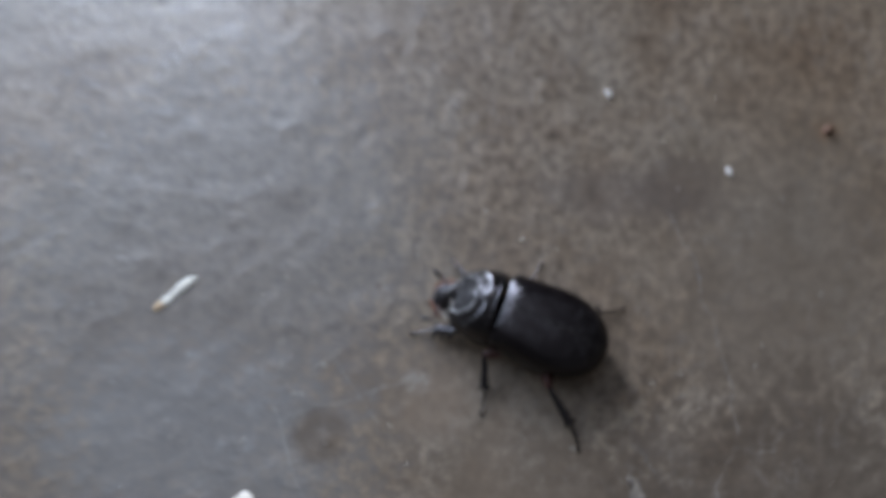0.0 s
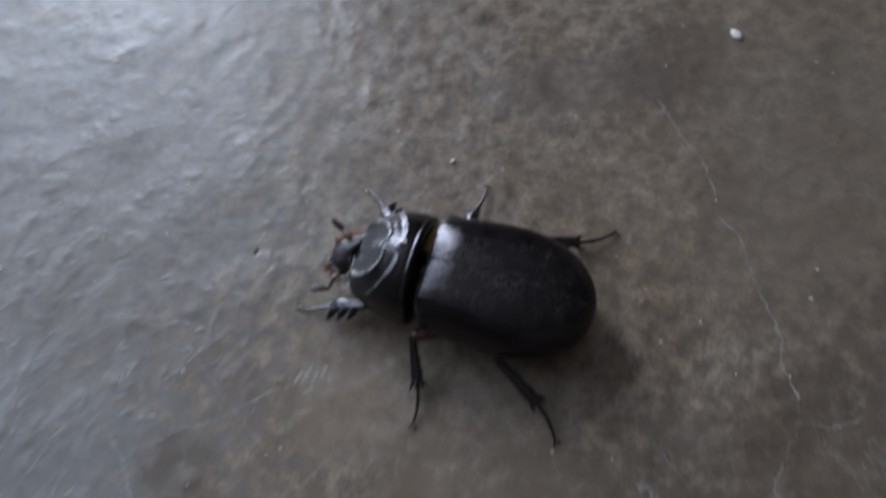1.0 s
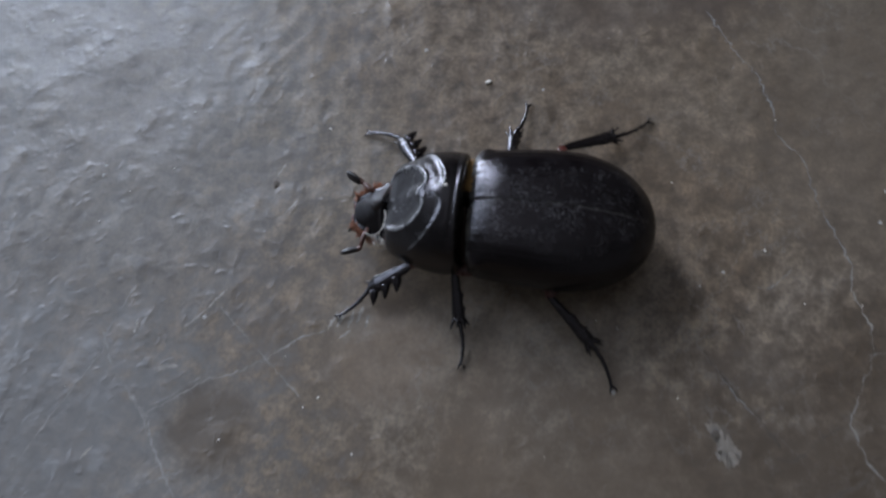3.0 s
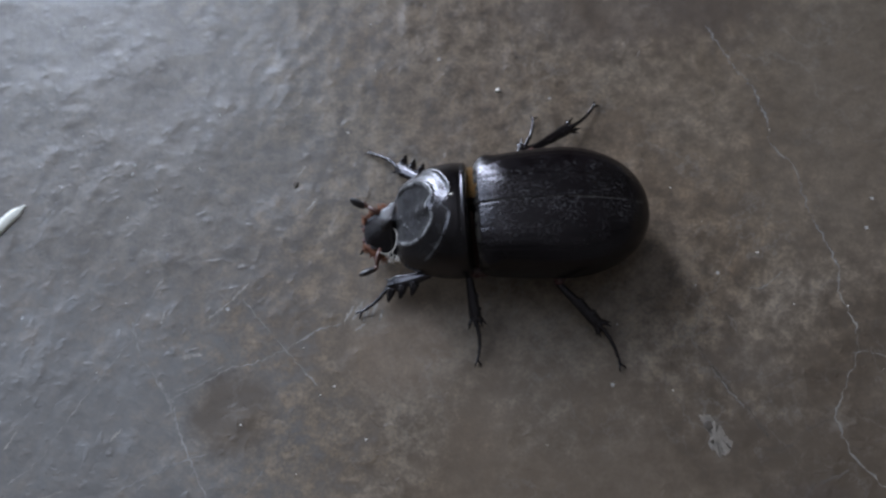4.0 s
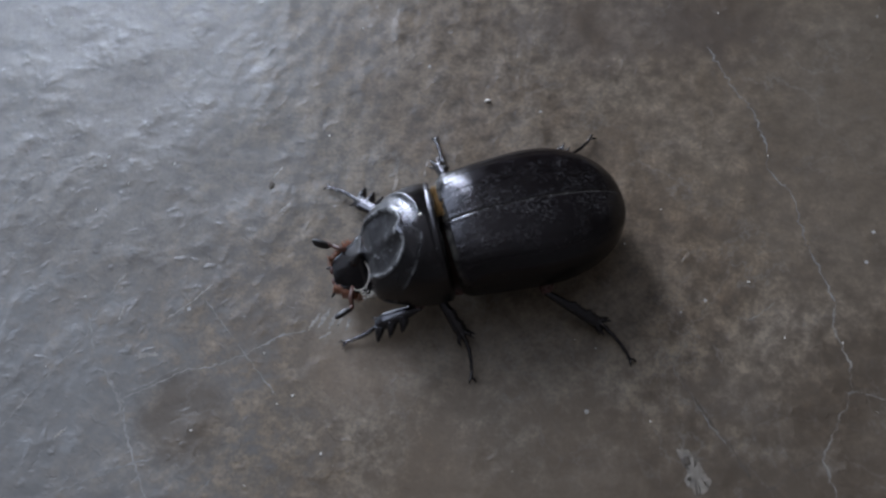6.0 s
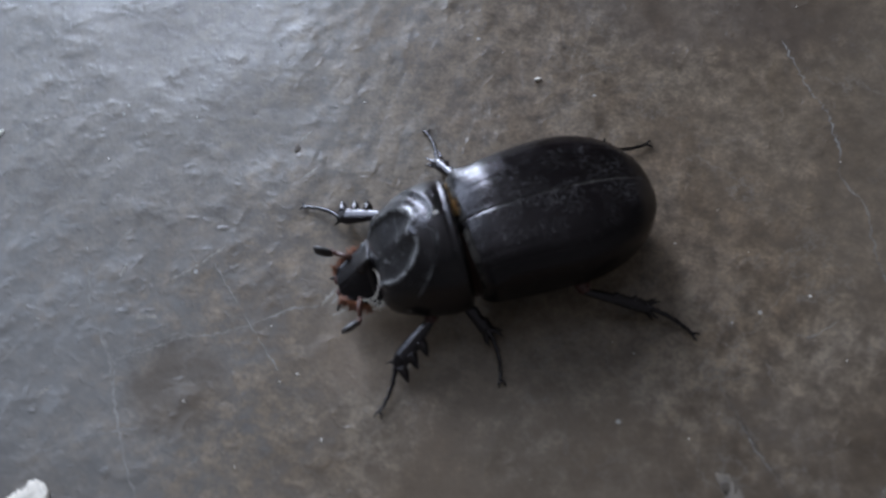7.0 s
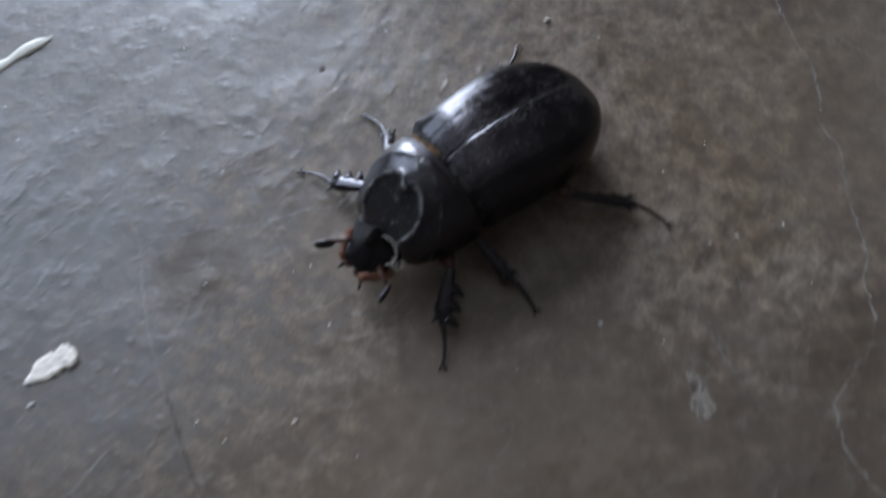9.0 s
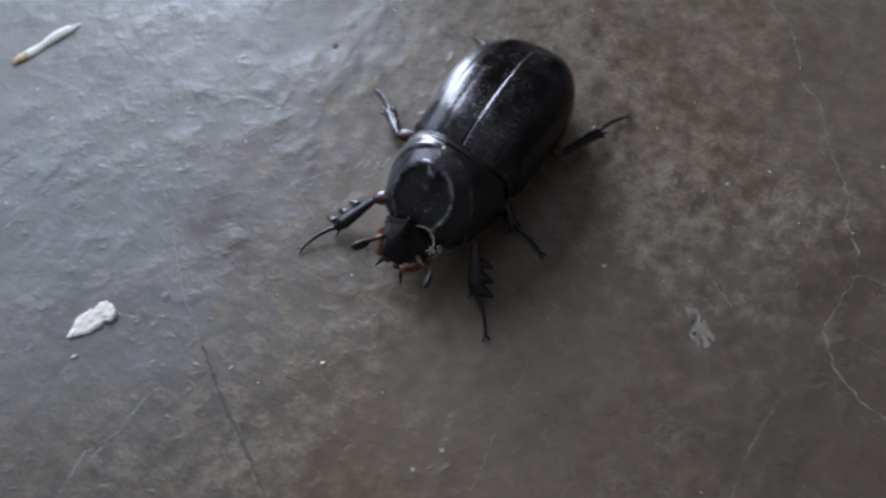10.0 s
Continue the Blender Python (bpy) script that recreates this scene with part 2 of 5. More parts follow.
def chitin(name, base, rough, pit_scale, pit_depth, dust, caught="", gloss=0.5):
    """Black beetle shell: shallow punctures, scuffs, clinging dust and some painted shine."""
    m, n, l, p = material(name)
    vec = coords(n)
    v = n.new("ShaderNodeTexVoronoi")
    v.inputs["Scale"].default_value = pit_scale
    l.new(vec, v.inputs["Vector"])
    pits = ramp(n, l, v.outputs["Distance"], [(0.05, 0.0), (0.42, 1.0)])
    wave = noise_node(n, l, vec, 420, 4, 0.6, 0.5)
    fine = noise_node(n, l, vec, 4200, 4, 0.7)
    patch = noise_node(n, l, vec, 260, 3, 0.5, 0.6)
    speck = math_node(n, l, "MULTIPLY", ramp(n, l, fine, [(0.60, 0.0), (0.74, 1.0)]), ramp(n, l, patch, [(0.46, 0.0), (0.66, 1.0)]))
    col = ramp(n, l, wave, [(0.3, tuple(c * 0.7 for c in base)), (0.7, tuple(c * 1.4 for c in base))])
    film = math_node(n, l, "MULTIPLY", ramp(n, l, patch, [(0.35, 0.25), (0.75, 1.0)]), 0.004 * dust)
    col = mix(n, l, film, col, (0.80, 0.74, 0.67))
    col = mix(n, l, math_node(n, l, "MULTIPLY", speck, 0.30 * dust), col, (0.42, 0.41, 0.39))
    if caught == "rim":  # dust on the ridges round the pronotum's hollow, and the sheen painted inside it
        col = mix(n, l, rim_dust_and_sheen(n, l, vec), col, (0.40, 0.39, 0.38))
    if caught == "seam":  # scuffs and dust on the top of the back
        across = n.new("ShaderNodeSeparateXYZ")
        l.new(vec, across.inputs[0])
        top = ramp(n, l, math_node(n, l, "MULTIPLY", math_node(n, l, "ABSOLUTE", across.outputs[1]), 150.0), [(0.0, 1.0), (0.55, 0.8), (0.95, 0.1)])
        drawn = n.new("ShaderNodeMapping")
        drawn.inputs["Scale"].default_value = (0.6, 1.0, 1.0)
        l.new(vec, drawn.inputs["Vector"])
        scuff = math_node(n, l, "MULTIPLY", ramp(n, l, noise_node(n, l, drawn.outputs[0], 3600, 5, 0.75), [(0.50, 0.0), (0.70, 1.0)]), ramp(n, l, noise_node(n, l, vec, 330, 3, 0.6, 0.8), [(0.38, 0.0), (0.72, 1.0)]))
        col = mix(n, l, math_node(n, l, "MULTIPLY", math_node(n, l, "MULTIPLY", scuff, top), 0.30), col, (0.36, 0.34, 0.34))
    if caught == "seam":  # dust caught along the seam; dust and a painted highlight on the front edge
        sep = n.new("ShaderNodeSeparateXYZ")
        l.new(vec, sep.inputs[0])
        off = math_node(n, l, "ABSOLUTE", sep.outputs[1])
        near = ramp(n, l, math_node(n, l, "MULTIPLY", off, 1000.0), [(0.08, 0.26), (0.30, 0.0)])
        # the front edge is paled where its rounded rim glints
        edge = ramp(n, l, math_node(n, l, "SUBTRACT", math_node(n, l, "MULTIPLY", sep.outputs[0], 1000.0), FRONT - 1.0), [(0.1, 0.0), (0.8, 1.0)])
        spots = noise_node(n, l, vec, 420, 6, 0.75)
        line = math_node(n, l, "MULTIPLY", math_node(n, l, "MAXIMUM", near, math_node(n, l, "MULTIPLY", edge, 0.8)), ramp(n, l, spots, [(0.42, 0.0), (0.62, 0.45)]))
        col = mix(n, l, line, col, (0.30, 0.28, 0.25))
    l.new(col, p.inputs["Base Color"])
    r = math_node(n, l, "ADD", ramp(n, l, wave, [(0.3, rough - 0.06), (0.7, rough + 0.08)]), math_node(n, l, "MULTIPLY", speck, 0.3), clamp=True)
    l.new(r, p.inputs["Roughness"])
    b = bump(n, l, pits, 0.5, pit_depth)
    b = bump(n, l, wave, 0.35, 0.0001, b)
    streak = n.new("ShaderNodeMapping")
    streak.inputs["Scale"].default_value = (0.45, 1.0, 1.0)
    l.new(vec, streak.inputs["Vector"])
    b = bump(n, l, noise_node(n, l, streak.outputs[0], 2600, 5, 0.75, 0.6), 0.7, 0.00004, b)
    l.new(b, p.inputs["Normal"])
    p.inputs["Specular IOR Level"].default_value = gloss
    p.inputs["Specular Tint"].default_value = (1.0, 0.94, 1.0, 1)
    return m


CONCRETE = concrete()
PLASTER = plain("grey_plaster", (0.200, 0.180, 0.160), 0.85, 0.08, 9, 0.002)
CEILING_PAINT = plain("cream_ceiling_paint", (0.42, 0.395, 0.37), 0.9, 0.05, 9)
CRACK_DUST = plain("pale_crack_filling", (0.172, 0.152, 0.130), 0.85, 0.6, 1500, 0.0, 0.0, 0.3)
FAINT_DUST = plain("faint_crack_filling", (0.160, 0.148, 0.136), 0.7, 0.6, 1200)
LIGHT_DUST = plain("light_crack_filling", (0.192, 0.176, 0.160), 0.8, 0.6, 1200)
SCRAPE = plain("white_scrape_dust", (0.225, 0.20, 0.172), 0.75, 0.6, 1500)
SCAR = plain("pale_scraped_concrete", (0.142, 0.119, 0.096), 0.8, 0.75, 900, 0.0002)
CRACK_DARK = plain("dark_crack_line", (0.078, 0.060, 0.045), 0.8, 0.40, 1500)
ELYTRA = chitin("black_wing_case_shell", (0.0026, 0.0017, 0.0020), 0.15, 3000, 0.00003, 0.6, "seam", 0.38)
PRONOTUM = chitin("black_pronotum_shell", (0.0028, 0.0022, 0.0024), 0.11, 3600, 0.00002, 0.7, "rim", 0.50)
HEAD_SHELL = chitin("black_head_shell", (0.0034, 0.0027, 0.0027), 0.17, 4200, 0.00004, 0.4, "", 0.36)
LEG_SHELL = chitin("black_leg_shell", (0.0034, 0.0024, 0.0024), 0.13, 5200, 0.00002, 0.5, "", 0.60)
BELLY = plain("dark_red_brown_underside", (0.030, 0.013, 0.009), 0.4, 0.3, 1500, 0.00004)
RED_LEG = plain("red_brown_thigh", (0.052, 0.013, 0.009), 0.3, 0.3, 2200, 0.00003)
MEMBRANE = plain("golden_brown_hair_fringe", (0.36, 0.21, 0.075), 0.6, 0.45, 5200, 0.00012)
BRISTLE = plain("rust_orange_bristle", (0.20, 0.068, 0.028), 0.55, 0.4, 3000)
ANTENNA = plain("rust_red_antenna_stalk", (0.060, 0.020, 0.011), 0.4, 0.3, 3000)
CLUB = plain("black_antenna_club", (0.014, 0.010, 0.009), 0.45, 0.3, 3000, 0.00002)
EYE = plain("glossy_black_eye", (0.010, 0.008, 0.007), 0.12, 0.2, 3000)
FIBRE = plain("pale_dust_fibre", (0.50, 0.44, 0.38), 0.8, 0.2, 3000)
CHIP_WHITE = plain("white_plaster_chip", (0.76, 0.69, 0.60), 0.9, 0.14, 1400, 0.00004)
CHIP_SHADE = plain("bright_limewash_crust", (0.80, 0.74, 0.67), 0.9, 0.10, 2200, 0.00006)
STRAW = plain("pale_straw", (0.93, 0.88, 0.77), 0.7, 0.15, 1800, 0.00004)
STRAW_END = plain("orange_straw_end", (0.66, 0.48, 0.29), 0.7, 0.3, 1800, 0.0001)
GRIT = plain("pale_grit", (0.72, 0.66, 0.58), 0.8, 0.15, 2500, 0.00003)
FLAKE = plain("dull_white_flake", (0.44, 0.41, 0.38), 0.85, 0.2, 2500, 0.00003)
GRIT_RUST = plain("rust_brown_grit", (0.15, 0.075, 0.045), 0.8, 0.3, 2500, 0.0001)


# ---- mesh tools; meshes are drawn in millimetres ----
def mesh_object(name, bm, mat, smooth=True, scale=0.001):
    bmesh.ops.recalc_face_normals(bm, faces=bm.faces)
    me = bpy.data.meshes.new(name)
    bmesh.ops.scale(bm, vec=(scale, scale, scale), verts=bm.verts)
    bm.to_mesh(me)
    bm.free()
    for mm in mat if isinstance(mat, (list, tuple)) else (mat,):
        me.materials.append(mm)
    if smooth:
        me.shade_smooth()
    return new(name, me)


def part(name, bm, mat, parent, label="", smooth=True):
    ob = mesh_object(name, bm, mat, smooth)
    ob.parent = parent
    return tagged(ob, label)


def grid_faces(bm, rows, close=False):
    for a, b in zip(rows, rows[1:]):
        k = len(a)
        for i in range(k if close else k - 1):
            j = (i + 1) % k
            q = [a[i], a[j], b[j], b[i]]
            q = [v for m, v in enumerate(q) if v not in q[:m]]
            if len(q) > 2 and bm.faces.get(q) is None:
                bm.faces.new(q)


def tube(bm, points, radii, sides=12, flat=1.0, tip=True):
    """A tapered tube along points; flat squeezes it in height."""
    pts = [Vector(p) for p in points]
    rings = []
    for i, (p, r) in enumerate(zip(pts, radii)):
        d = (pts[min(i + 1, len(pts) - 1)] - pts[max(i - 1, 0)]).normalized()
        side = d.cross(Vector((0, 0, 1)))
        side = side.normalized() if side.length > 1e-4 else Vector((0, 1, 0))
        up = side.cross(d)
        rings.append([bm.verts.new(p + r * (side * math.cos(a) + up * flat * math.sin(a)))
                      for a in (2 * math.pi * k / sides for k in range(sides))])
    grid_faces(bm, rings, True)
    if tip:
        bm.faces.new(rings[0])
        bm.faces.new(rings[-1])


def ball(bm, centre, radii, turn=None, u=20, v=12):
    m = Matrix.Translation(centre) @ (turn or Matrix()) @ Matrix.Diagonal((*radii, 1))
    bmesh.ops.create_uvsphere(bm, u_segments=u, v_segments=v, radius=1, matrix=m)


def spine(bm, base, tip, r, sides=8):
    b, t = Vector(base), Vector(tip)
    tube(bm, [b, b.lerp(t, 0.4), b.lerp(t, 0.8), t], [r, r * 0.8, r * 0.42, r * 0.1], sides)


def power(v, e):
    return math.copysign(abs(v) ** e, v)


def wall_box(name, x0, x1, y0, y1, z0, z1, mat, label, category):
    bm = bmesh.new()
    bmesh.ops.create_cube(bm, size=1, matrix=Matrix.Translation(((x0 + x1) / 2, (y0 + y1) / 2, (z0 + z1) / 2)) @ Matrix.Diagonal((x1 - x0, y1 - y0, z1 - z0, 1)))
    ob = mesh_object(name, bm, mat, False, 1.0)
    ob.matrix_world = ROOM
    return tagged(ob, label, category, kind="structure")


# ---- the floor, and the unseen room added to close the place and bounce daylight ----
bm = bmesh.new()
bmesh.ops.create_cube(bm, size=1, matrix=Matrix.Translation((0, 0, -0.05)) @ Matrix.Diagonal((9.0, 9.0, 0.1, 1)))
floor = tagged(mesh_object("floor", bm, CONCRETE, False, 1.0), "worn brown-grey polished concrete floor with hairline cracks", "floor", kind="structure")

BACK, SIDE, THICK = -2.6, 2.9, 0.12
NORTH = "unseen plain grey-brown plaster wall round a doorway and assumed window"
for left, right, low, high in [(SIDE, WINDOW_LEFT, 0, WALL_HEIGHT), (WINDOW_LEFT, WINDOW_RIGHT, 0, WINDOW_SILL),
                               (WINDOW_LEFT, WINDOW_RIGHT, WINDOW_HEAD, WALL_HEIGHT), (WINDOW_RIGHT, DOOR_LEFT, 0, WALL_HEIGHT),
                               (DOOR_LEFT, DOOR_RIGHT, DOOR_HEIGHT, WALL_HEIGHT), (DOOR_RIGHT, -SIDE, 0, WALL_HEIGHT)]:
    wall_box("wall_north", WALL_DISTANCE, WALL_DISTANCE + THICK, right, left, low, high, PLASTER, NORTH, "wall")
wall_box("wall_south", BACK - THICK, BACK, -SIDE, SIDE, 0, WALL_HEIGHT, PLASTER, "unseen plain grey-brown plaster back wall", "wall")
wall_box("wall_east", BACK - THICK, WALL_DISTANCE + THICK, -SIDE - THICK, -SIDE, 0, WALL_HEIGHT, PLASTER, "unseen plain grey-brown plaster side wall", "wall")
wall_box("wall_west", BACK - THICK, WALL_DISTANCE + THICK, SIDE, SIDE + THICK, 0, WALL_HEIGHT, PLASTER, "unseen plain grey-brown plaster side wall", "wall")
wall_box("ceiling", BACK - THICK, WALL_DISTANCE + THICK, -SIDE - THICK, SIDE + THICK, WALL_HEIGHT, WALL_HEIGHT + THICK, CEILING_PAINT, "unseen plain cream ceiling, added to bounce daylight", "ceiling")


# ---- hairline cracks and scrapes in the floor ----
def pebble_mesh(bm, radii, centre, rnd, rough=0.25, sub=2):
    made = bmesh.ops.create_icosphere(bm, subdivisions=sub, radius=1)["verts"]
    off = Vector((rnd.uniform(-9, 9), rnd.uniform(-9, 9), rnd.uniform(-9, 9)))
    for v in made:
        f = 1 + rough * 2 * noise.noise(v.co * 1.7 + off)
        v.co = Vector((v.co.x * radii[0] * f, v.co.y * radii[1] * f, v.co.z * radii[2] * f)) + Vector(centre)


def crack(points, width, mat, label, seed, step=0.7, shake=0.2):
    """A thin wandering ribbon of dust a hair above the floor."""
    rnd = random.Random(seed)
    pts = []
    step, shake = step * 0.6, shake * 0.75
    for (ax, ay), (bx, by) in zip(points, points[1:]):
        k = max(2, int(math.hypot(bx - ax, by - ay) / step))
        for i in range(k):
            f = i / k
            pts.append((ax + (bx - ax) * f + rnd.uniform(-shake, shake), ay + (by - ay) * f + rnd.uniform(-shake, shake)))
    pts.append(points[-1])
    bm = bmesh.new()
    left, right, mid = [], [], []
    for i, (x, y) in enumerate(pts):
        ex, ey = pts[min(i + 1, len(pts) - 1)]
        sx, sy = pts[max(i - 1, 0)]
        d = math.hypot(ex - sx, ey - sy) or 1.0
        nx, ny = -(ey - sy) / d, (ex - sx) / d
        w = width * rnd.uniform(0.3, 1.2) * min(1.3, max(0.35, 0.85 + 1.3 * noise.noise(Vector((x * 0.45, y * 0.45, seed))))) * (0.3 if i in (0, len(pts) - 1) else 1.0)
        left.append(bm.verts.new((x + nx * w, y + ny * w, 0.004)))
        mid.append(bm.verts.new((x, y, 0.014)))
        right.append(bm.verts.new((x - nx * w, y - ny * w, 0.004)))
    grid_faces(bm, [left, mid, right])
    return part("crack", bm, mat, floor, label)


EAST = [(25, 34), (27.3, 29.6), (30.6, 24.5), (32.5, 19.3), (32.4, 15.8), (35.8, 11.9), (36.7, 6.7), (38.6, 2.4), (40.2, -1.8),
        (39.9, -4.9), (41.5, -9.9), (41.5, -12.9), (40.0, -16.4), (38.1, -21.0), (39.2, -25.0), (42.5, -29.0), (46, -30.6), (56, -33)]
PALE, DARK, FAINT = "pale dusty hairline crack", "dark hairline crack", "faint pale hairline scratch"
crack(EAST[:9], 0.10, FAINT_DUST, PALE, 1, 0.8, 0.36)
crack(EAST[8:], 0.13, CRACK_DUST, PALE, 19, 0.8, 0.36)
crack([(39.7, -26.9), (37.9, -28.2), (34.9, -29.3), (33.6, -31.2)], 0.16, CRACK_DARK, DARK, 2)
crack([(33.6, -31.2), (32.6, -32.9), (30.6, -39.1), (29.8, -43.2), (27, -56)], 0.22, CRACK_DARK, DARK, 13)
crack([(33.3, -32.0), (32.4, -33.6), (30.3, -39.3), (29.5, -43.4), (27, -54)], 0.05, FAINT_DUST, FAINT, 18)
crack([(40.8, -13.0), (42.5, -12.8), (45, -13.4), (49, -12)], 0.10, CRACK_DUST, PALE, 12)
crack([(-35.8, -38.6), (-31.2, -44.7), (-27.8, -48.2), (-24.8, -51.6), (-21.9, -55.0), (-17, -62)], 0.10, CRACK_DUST, PALE, 3)
crack([(-35.3, -38.8), (-30.7, -44.9), (-27.3, -48.4), (-24.3, -51.8), (-21.4, -55.2), (-16.5, -62)], 0.30, CRACK_DARK, DARK, 4)
crack([(-39.4, -45.9), (-41.4, -51.9), (-44.3, -54.7), (-45.5, -60.0)], 0.17, LIGHT_DUST, PALE, 15)
crack([(-49.4, -5.3), (-52.6, -12.2), (-54.8, -17.6)], 0.10, FAINT_DUST, FAINT, 16)
crack([(-52.8, -11.4), (-50.8, -16.0), (-46.4, -21.2), (-44.6, -24.9), (-43.1, -27.6), (-40, -33), (-35.8, -38.6)], 0.15, LIGHT_DUST, PALE, 5)
crack([(-46.1, -21.9), (-42.0, -19.4), (-38.2, -17.1), (-35.5, -16.6), (-31.5, -14.7), (-27.2, -11.8), (-24, -10.8)], 0.14, LIGHT_DUST, PALE, 6)
crack([(-37.8, -7.8), (-31.6, -14.3), (-26.5, -19.2)], 0.10, LIGHT_DUST, FAINT, 8)
crack([(22.0, -12.5), (23.2, -14.8), (25.5, -17.8), (27.6, -20.2), (30, -24)], 0.15, CRACK_DARK, DARK, 7)
crack([(28.5, -25.0), (31.5, -25.5), (34.5, -23.0), (38.1, -21.0)], 0.11, CRACK_DARK, DARK, 17)
crack([(-47.8, -19.2), (-45.4, -22.1), (-44.5, -25.4)], 0.14, LIGHT_DUST, PALE, 30)
crack([(-51.6, -33.8), (-47.6, -31.6), (-44.2, -29.8), (-40.0, -28.4)], 0.11, FAINT_DUST, FAINT, 31)
crack([(-65.6, -33.1), (-62.1, -30.1), (-59.9, -25.7), (-57.6, -21.9), (-54.6, -17.2), (-52.2, -13.3), (-52.3, -10.6)], 0.12, LIGHT_DUST, FAINT, 32)
crack([(-67.3, -28.9), (-65.9, -26.3)], 0.16, SCRAPE, FAINT, 33)
crack([(-61.8, -35.0), (-58.3, -33.8)], 0.13, SCRAPE, FAINT, 34)
crack([(-48.7, -32.3), (-44.1, -29.9), (-41.4, -28.4)], 0.10, FAINT_DUST, FAINT, 35)
crack([(-46.3, -21.2), (-42.9, -19.5), (-39.2, -16.9)], 0.12, FAINT_DUST, FAINT, 36)
crack([(-35.3, -34.2), (-34.1, -32.5), (-32.1, -29.6)], 0.10, FAINT_DUST, FAINT, 37)
crack([(23.2, -14.8), (25.6, -18.4), (27.3, -20.3)], 0.08, FAINT_DUST, FAINT, 38)
crack([(28.6, -4.7), (30.4, -4.9), (33.1, -2.4)], 0.07, FAINT_DUST, FAINT, 39)
crack([(-45.2, -60.2), (-44.7, -58.1), (-41.9, -52.6), (-40.5, -48.8)], 0.10, FAINT_DUST, FAINT, 40)
crack([(1.1, -49.0), (1.6, -46.9), (2.5, -41.3)], 0.07, FAINT_DUST, FAINT, 41)


def scar():
    """A pale scraped patch with a small dark hole in the concrete."""
    rnd = random.Random(3)
    outline = [(21.7, -21.4), (22.9, -21.3), (23.6, -22.2), (24.3, -22.9), (24.9, -23.9), (25.6, -24.7), (25.0, -25.9), (24.2, -26.5), (23.4, -25.9), (22.8, -25.1), (22.9, -24.0), (22.4, -22.9)]
    ring = []
    for (ax, ay), (bx, by) in zip(outline, outline[1:] + outline[:1]):
        for f in (0.0, 0.2, 0.4, 0.6, 0.8):
            ring.append((ax + (bx - ax) * f + rnd.uniform(-0.2, 0.2), ay + (by - ay) * f + rnd.uniform(-0.2, 0.2)))
    cx, cy = 23.7, -23.9
    bm = bmesh.new()
    rows = [[bm.verts.new((cx + (x - cx) * f, cy + (y - cy) * f, z + rnd.uniform(0, 0.02))) for x, y in ring] for f, z in ((1.0, 0.004), (0.75, 0.05), (0.4, 0.06))]
    grid_faces(bm, rows, True)
    bm.faces.new(rows[-1])
    patch = part("scar", bm, SCAR, floor, "pale scraped patch in the concrete")
    bm = bmesh.new()
    pebble_mesh(bm, (0.5, 0.58, 0.05), (22.8, -22.7, 0.06), rnd, 0.2, 2)
    part("pit", bm, CRACK_DARK, patch, "small dark pit")


def chipped_pit():
    """A pinhole in the concrete."""
    rnd = random.Random(17)
    bm = bmesh.new()
    pebble_mesh(bm, (0.40, 0.55, 0.02), (-32.2, 9.0, 0.008), rnd, 0.25, 2)
    part("pit", bm, CRACK_DARK, floor, "small dark pit in the concrete")


def scratch(x, y, length, turn, width, seed):
    rnd = random.Random(seed)
    bm = bmesh.new()
    c, s = math.cos(radians(turn)), math.sin(radians(turn))
    a, b, m = [], [], []
    for i in range(19):
        f = (i / 18 - 0.5) * length
        w = width * (1 - abs(i / 9 - 1) ** 3) * rnd.uniform(0.15, 1.25) + 0.02
        px, py = x + c * f + rnd.uniform(-0.1, 0.1), y + s * f + rnd.uniform(-0.1, 0.1)
        a.append(bm.verts.new((px - s * w, py + c * w, 0.003)))
        m.append(bm.verts.new((px, py, 0.016)))
        b.append(bm.verts.new((px + s * w, py - c * w, 0.003)))
    grid_faces(bm, [a, m, b])
    return part("scratch", bm, SCRAPE, floor, "short pale scrape in the concrete")


for k, (x, y, ln, tn, wd) in enumerate([(-23.2, -9.6, 2.6, 62, 0.24), (-22.0, -9.0, 2.9, 66, 0.30), (-20.9, -9.4, 2.3, 74, 0.26),
                                        (-19.8, -8.8, 2.5, 70, 0.30), (-18.9, -9.6, 1.9, 80, 0.22), (-21.5, -11.2, 1.8, 40, 0.18),
                                        (-31.6, 11.0, 2.2, 58, 0.14), (-29.8, 5.8, 2.8, 52, 0.14),
                                        (-41, -9.6, 3.7, 42, 0.22), (-38.4, -6.9, 3.7, 49, 0.16), (-43.9, -15.8, 3.2, 11, 0.3), (-49.6, -5.7, 1.3, 59, 0.22), (-48.5, -10.6, 2, 83, 0.18),
                                        (-52.5, -26.5, 2.2, 50, 0.2)]):
    scratch(x, y, ln, tn, wd, 40 + k)


scar()
chipped_pit()


# ---- loose bits on the floor ----
def crumb(x, y, r, flat, turn, mat, label, seed):
    rnd = random.Random(seed)
    bm = bmesh.new()
    pebble_mesh(bm, (r, r * 0.55, r * flat), (0, 0, r * flat * 0.85), rnd, 0.35)
    ob = mesh_object("crumb", bm, mat)
    ob.matrix_world = pose(x / 1000, y / 1000, 0, 0, 0, turn)
    return tagged(ob, label, "crumb", "crumbs on the floor")


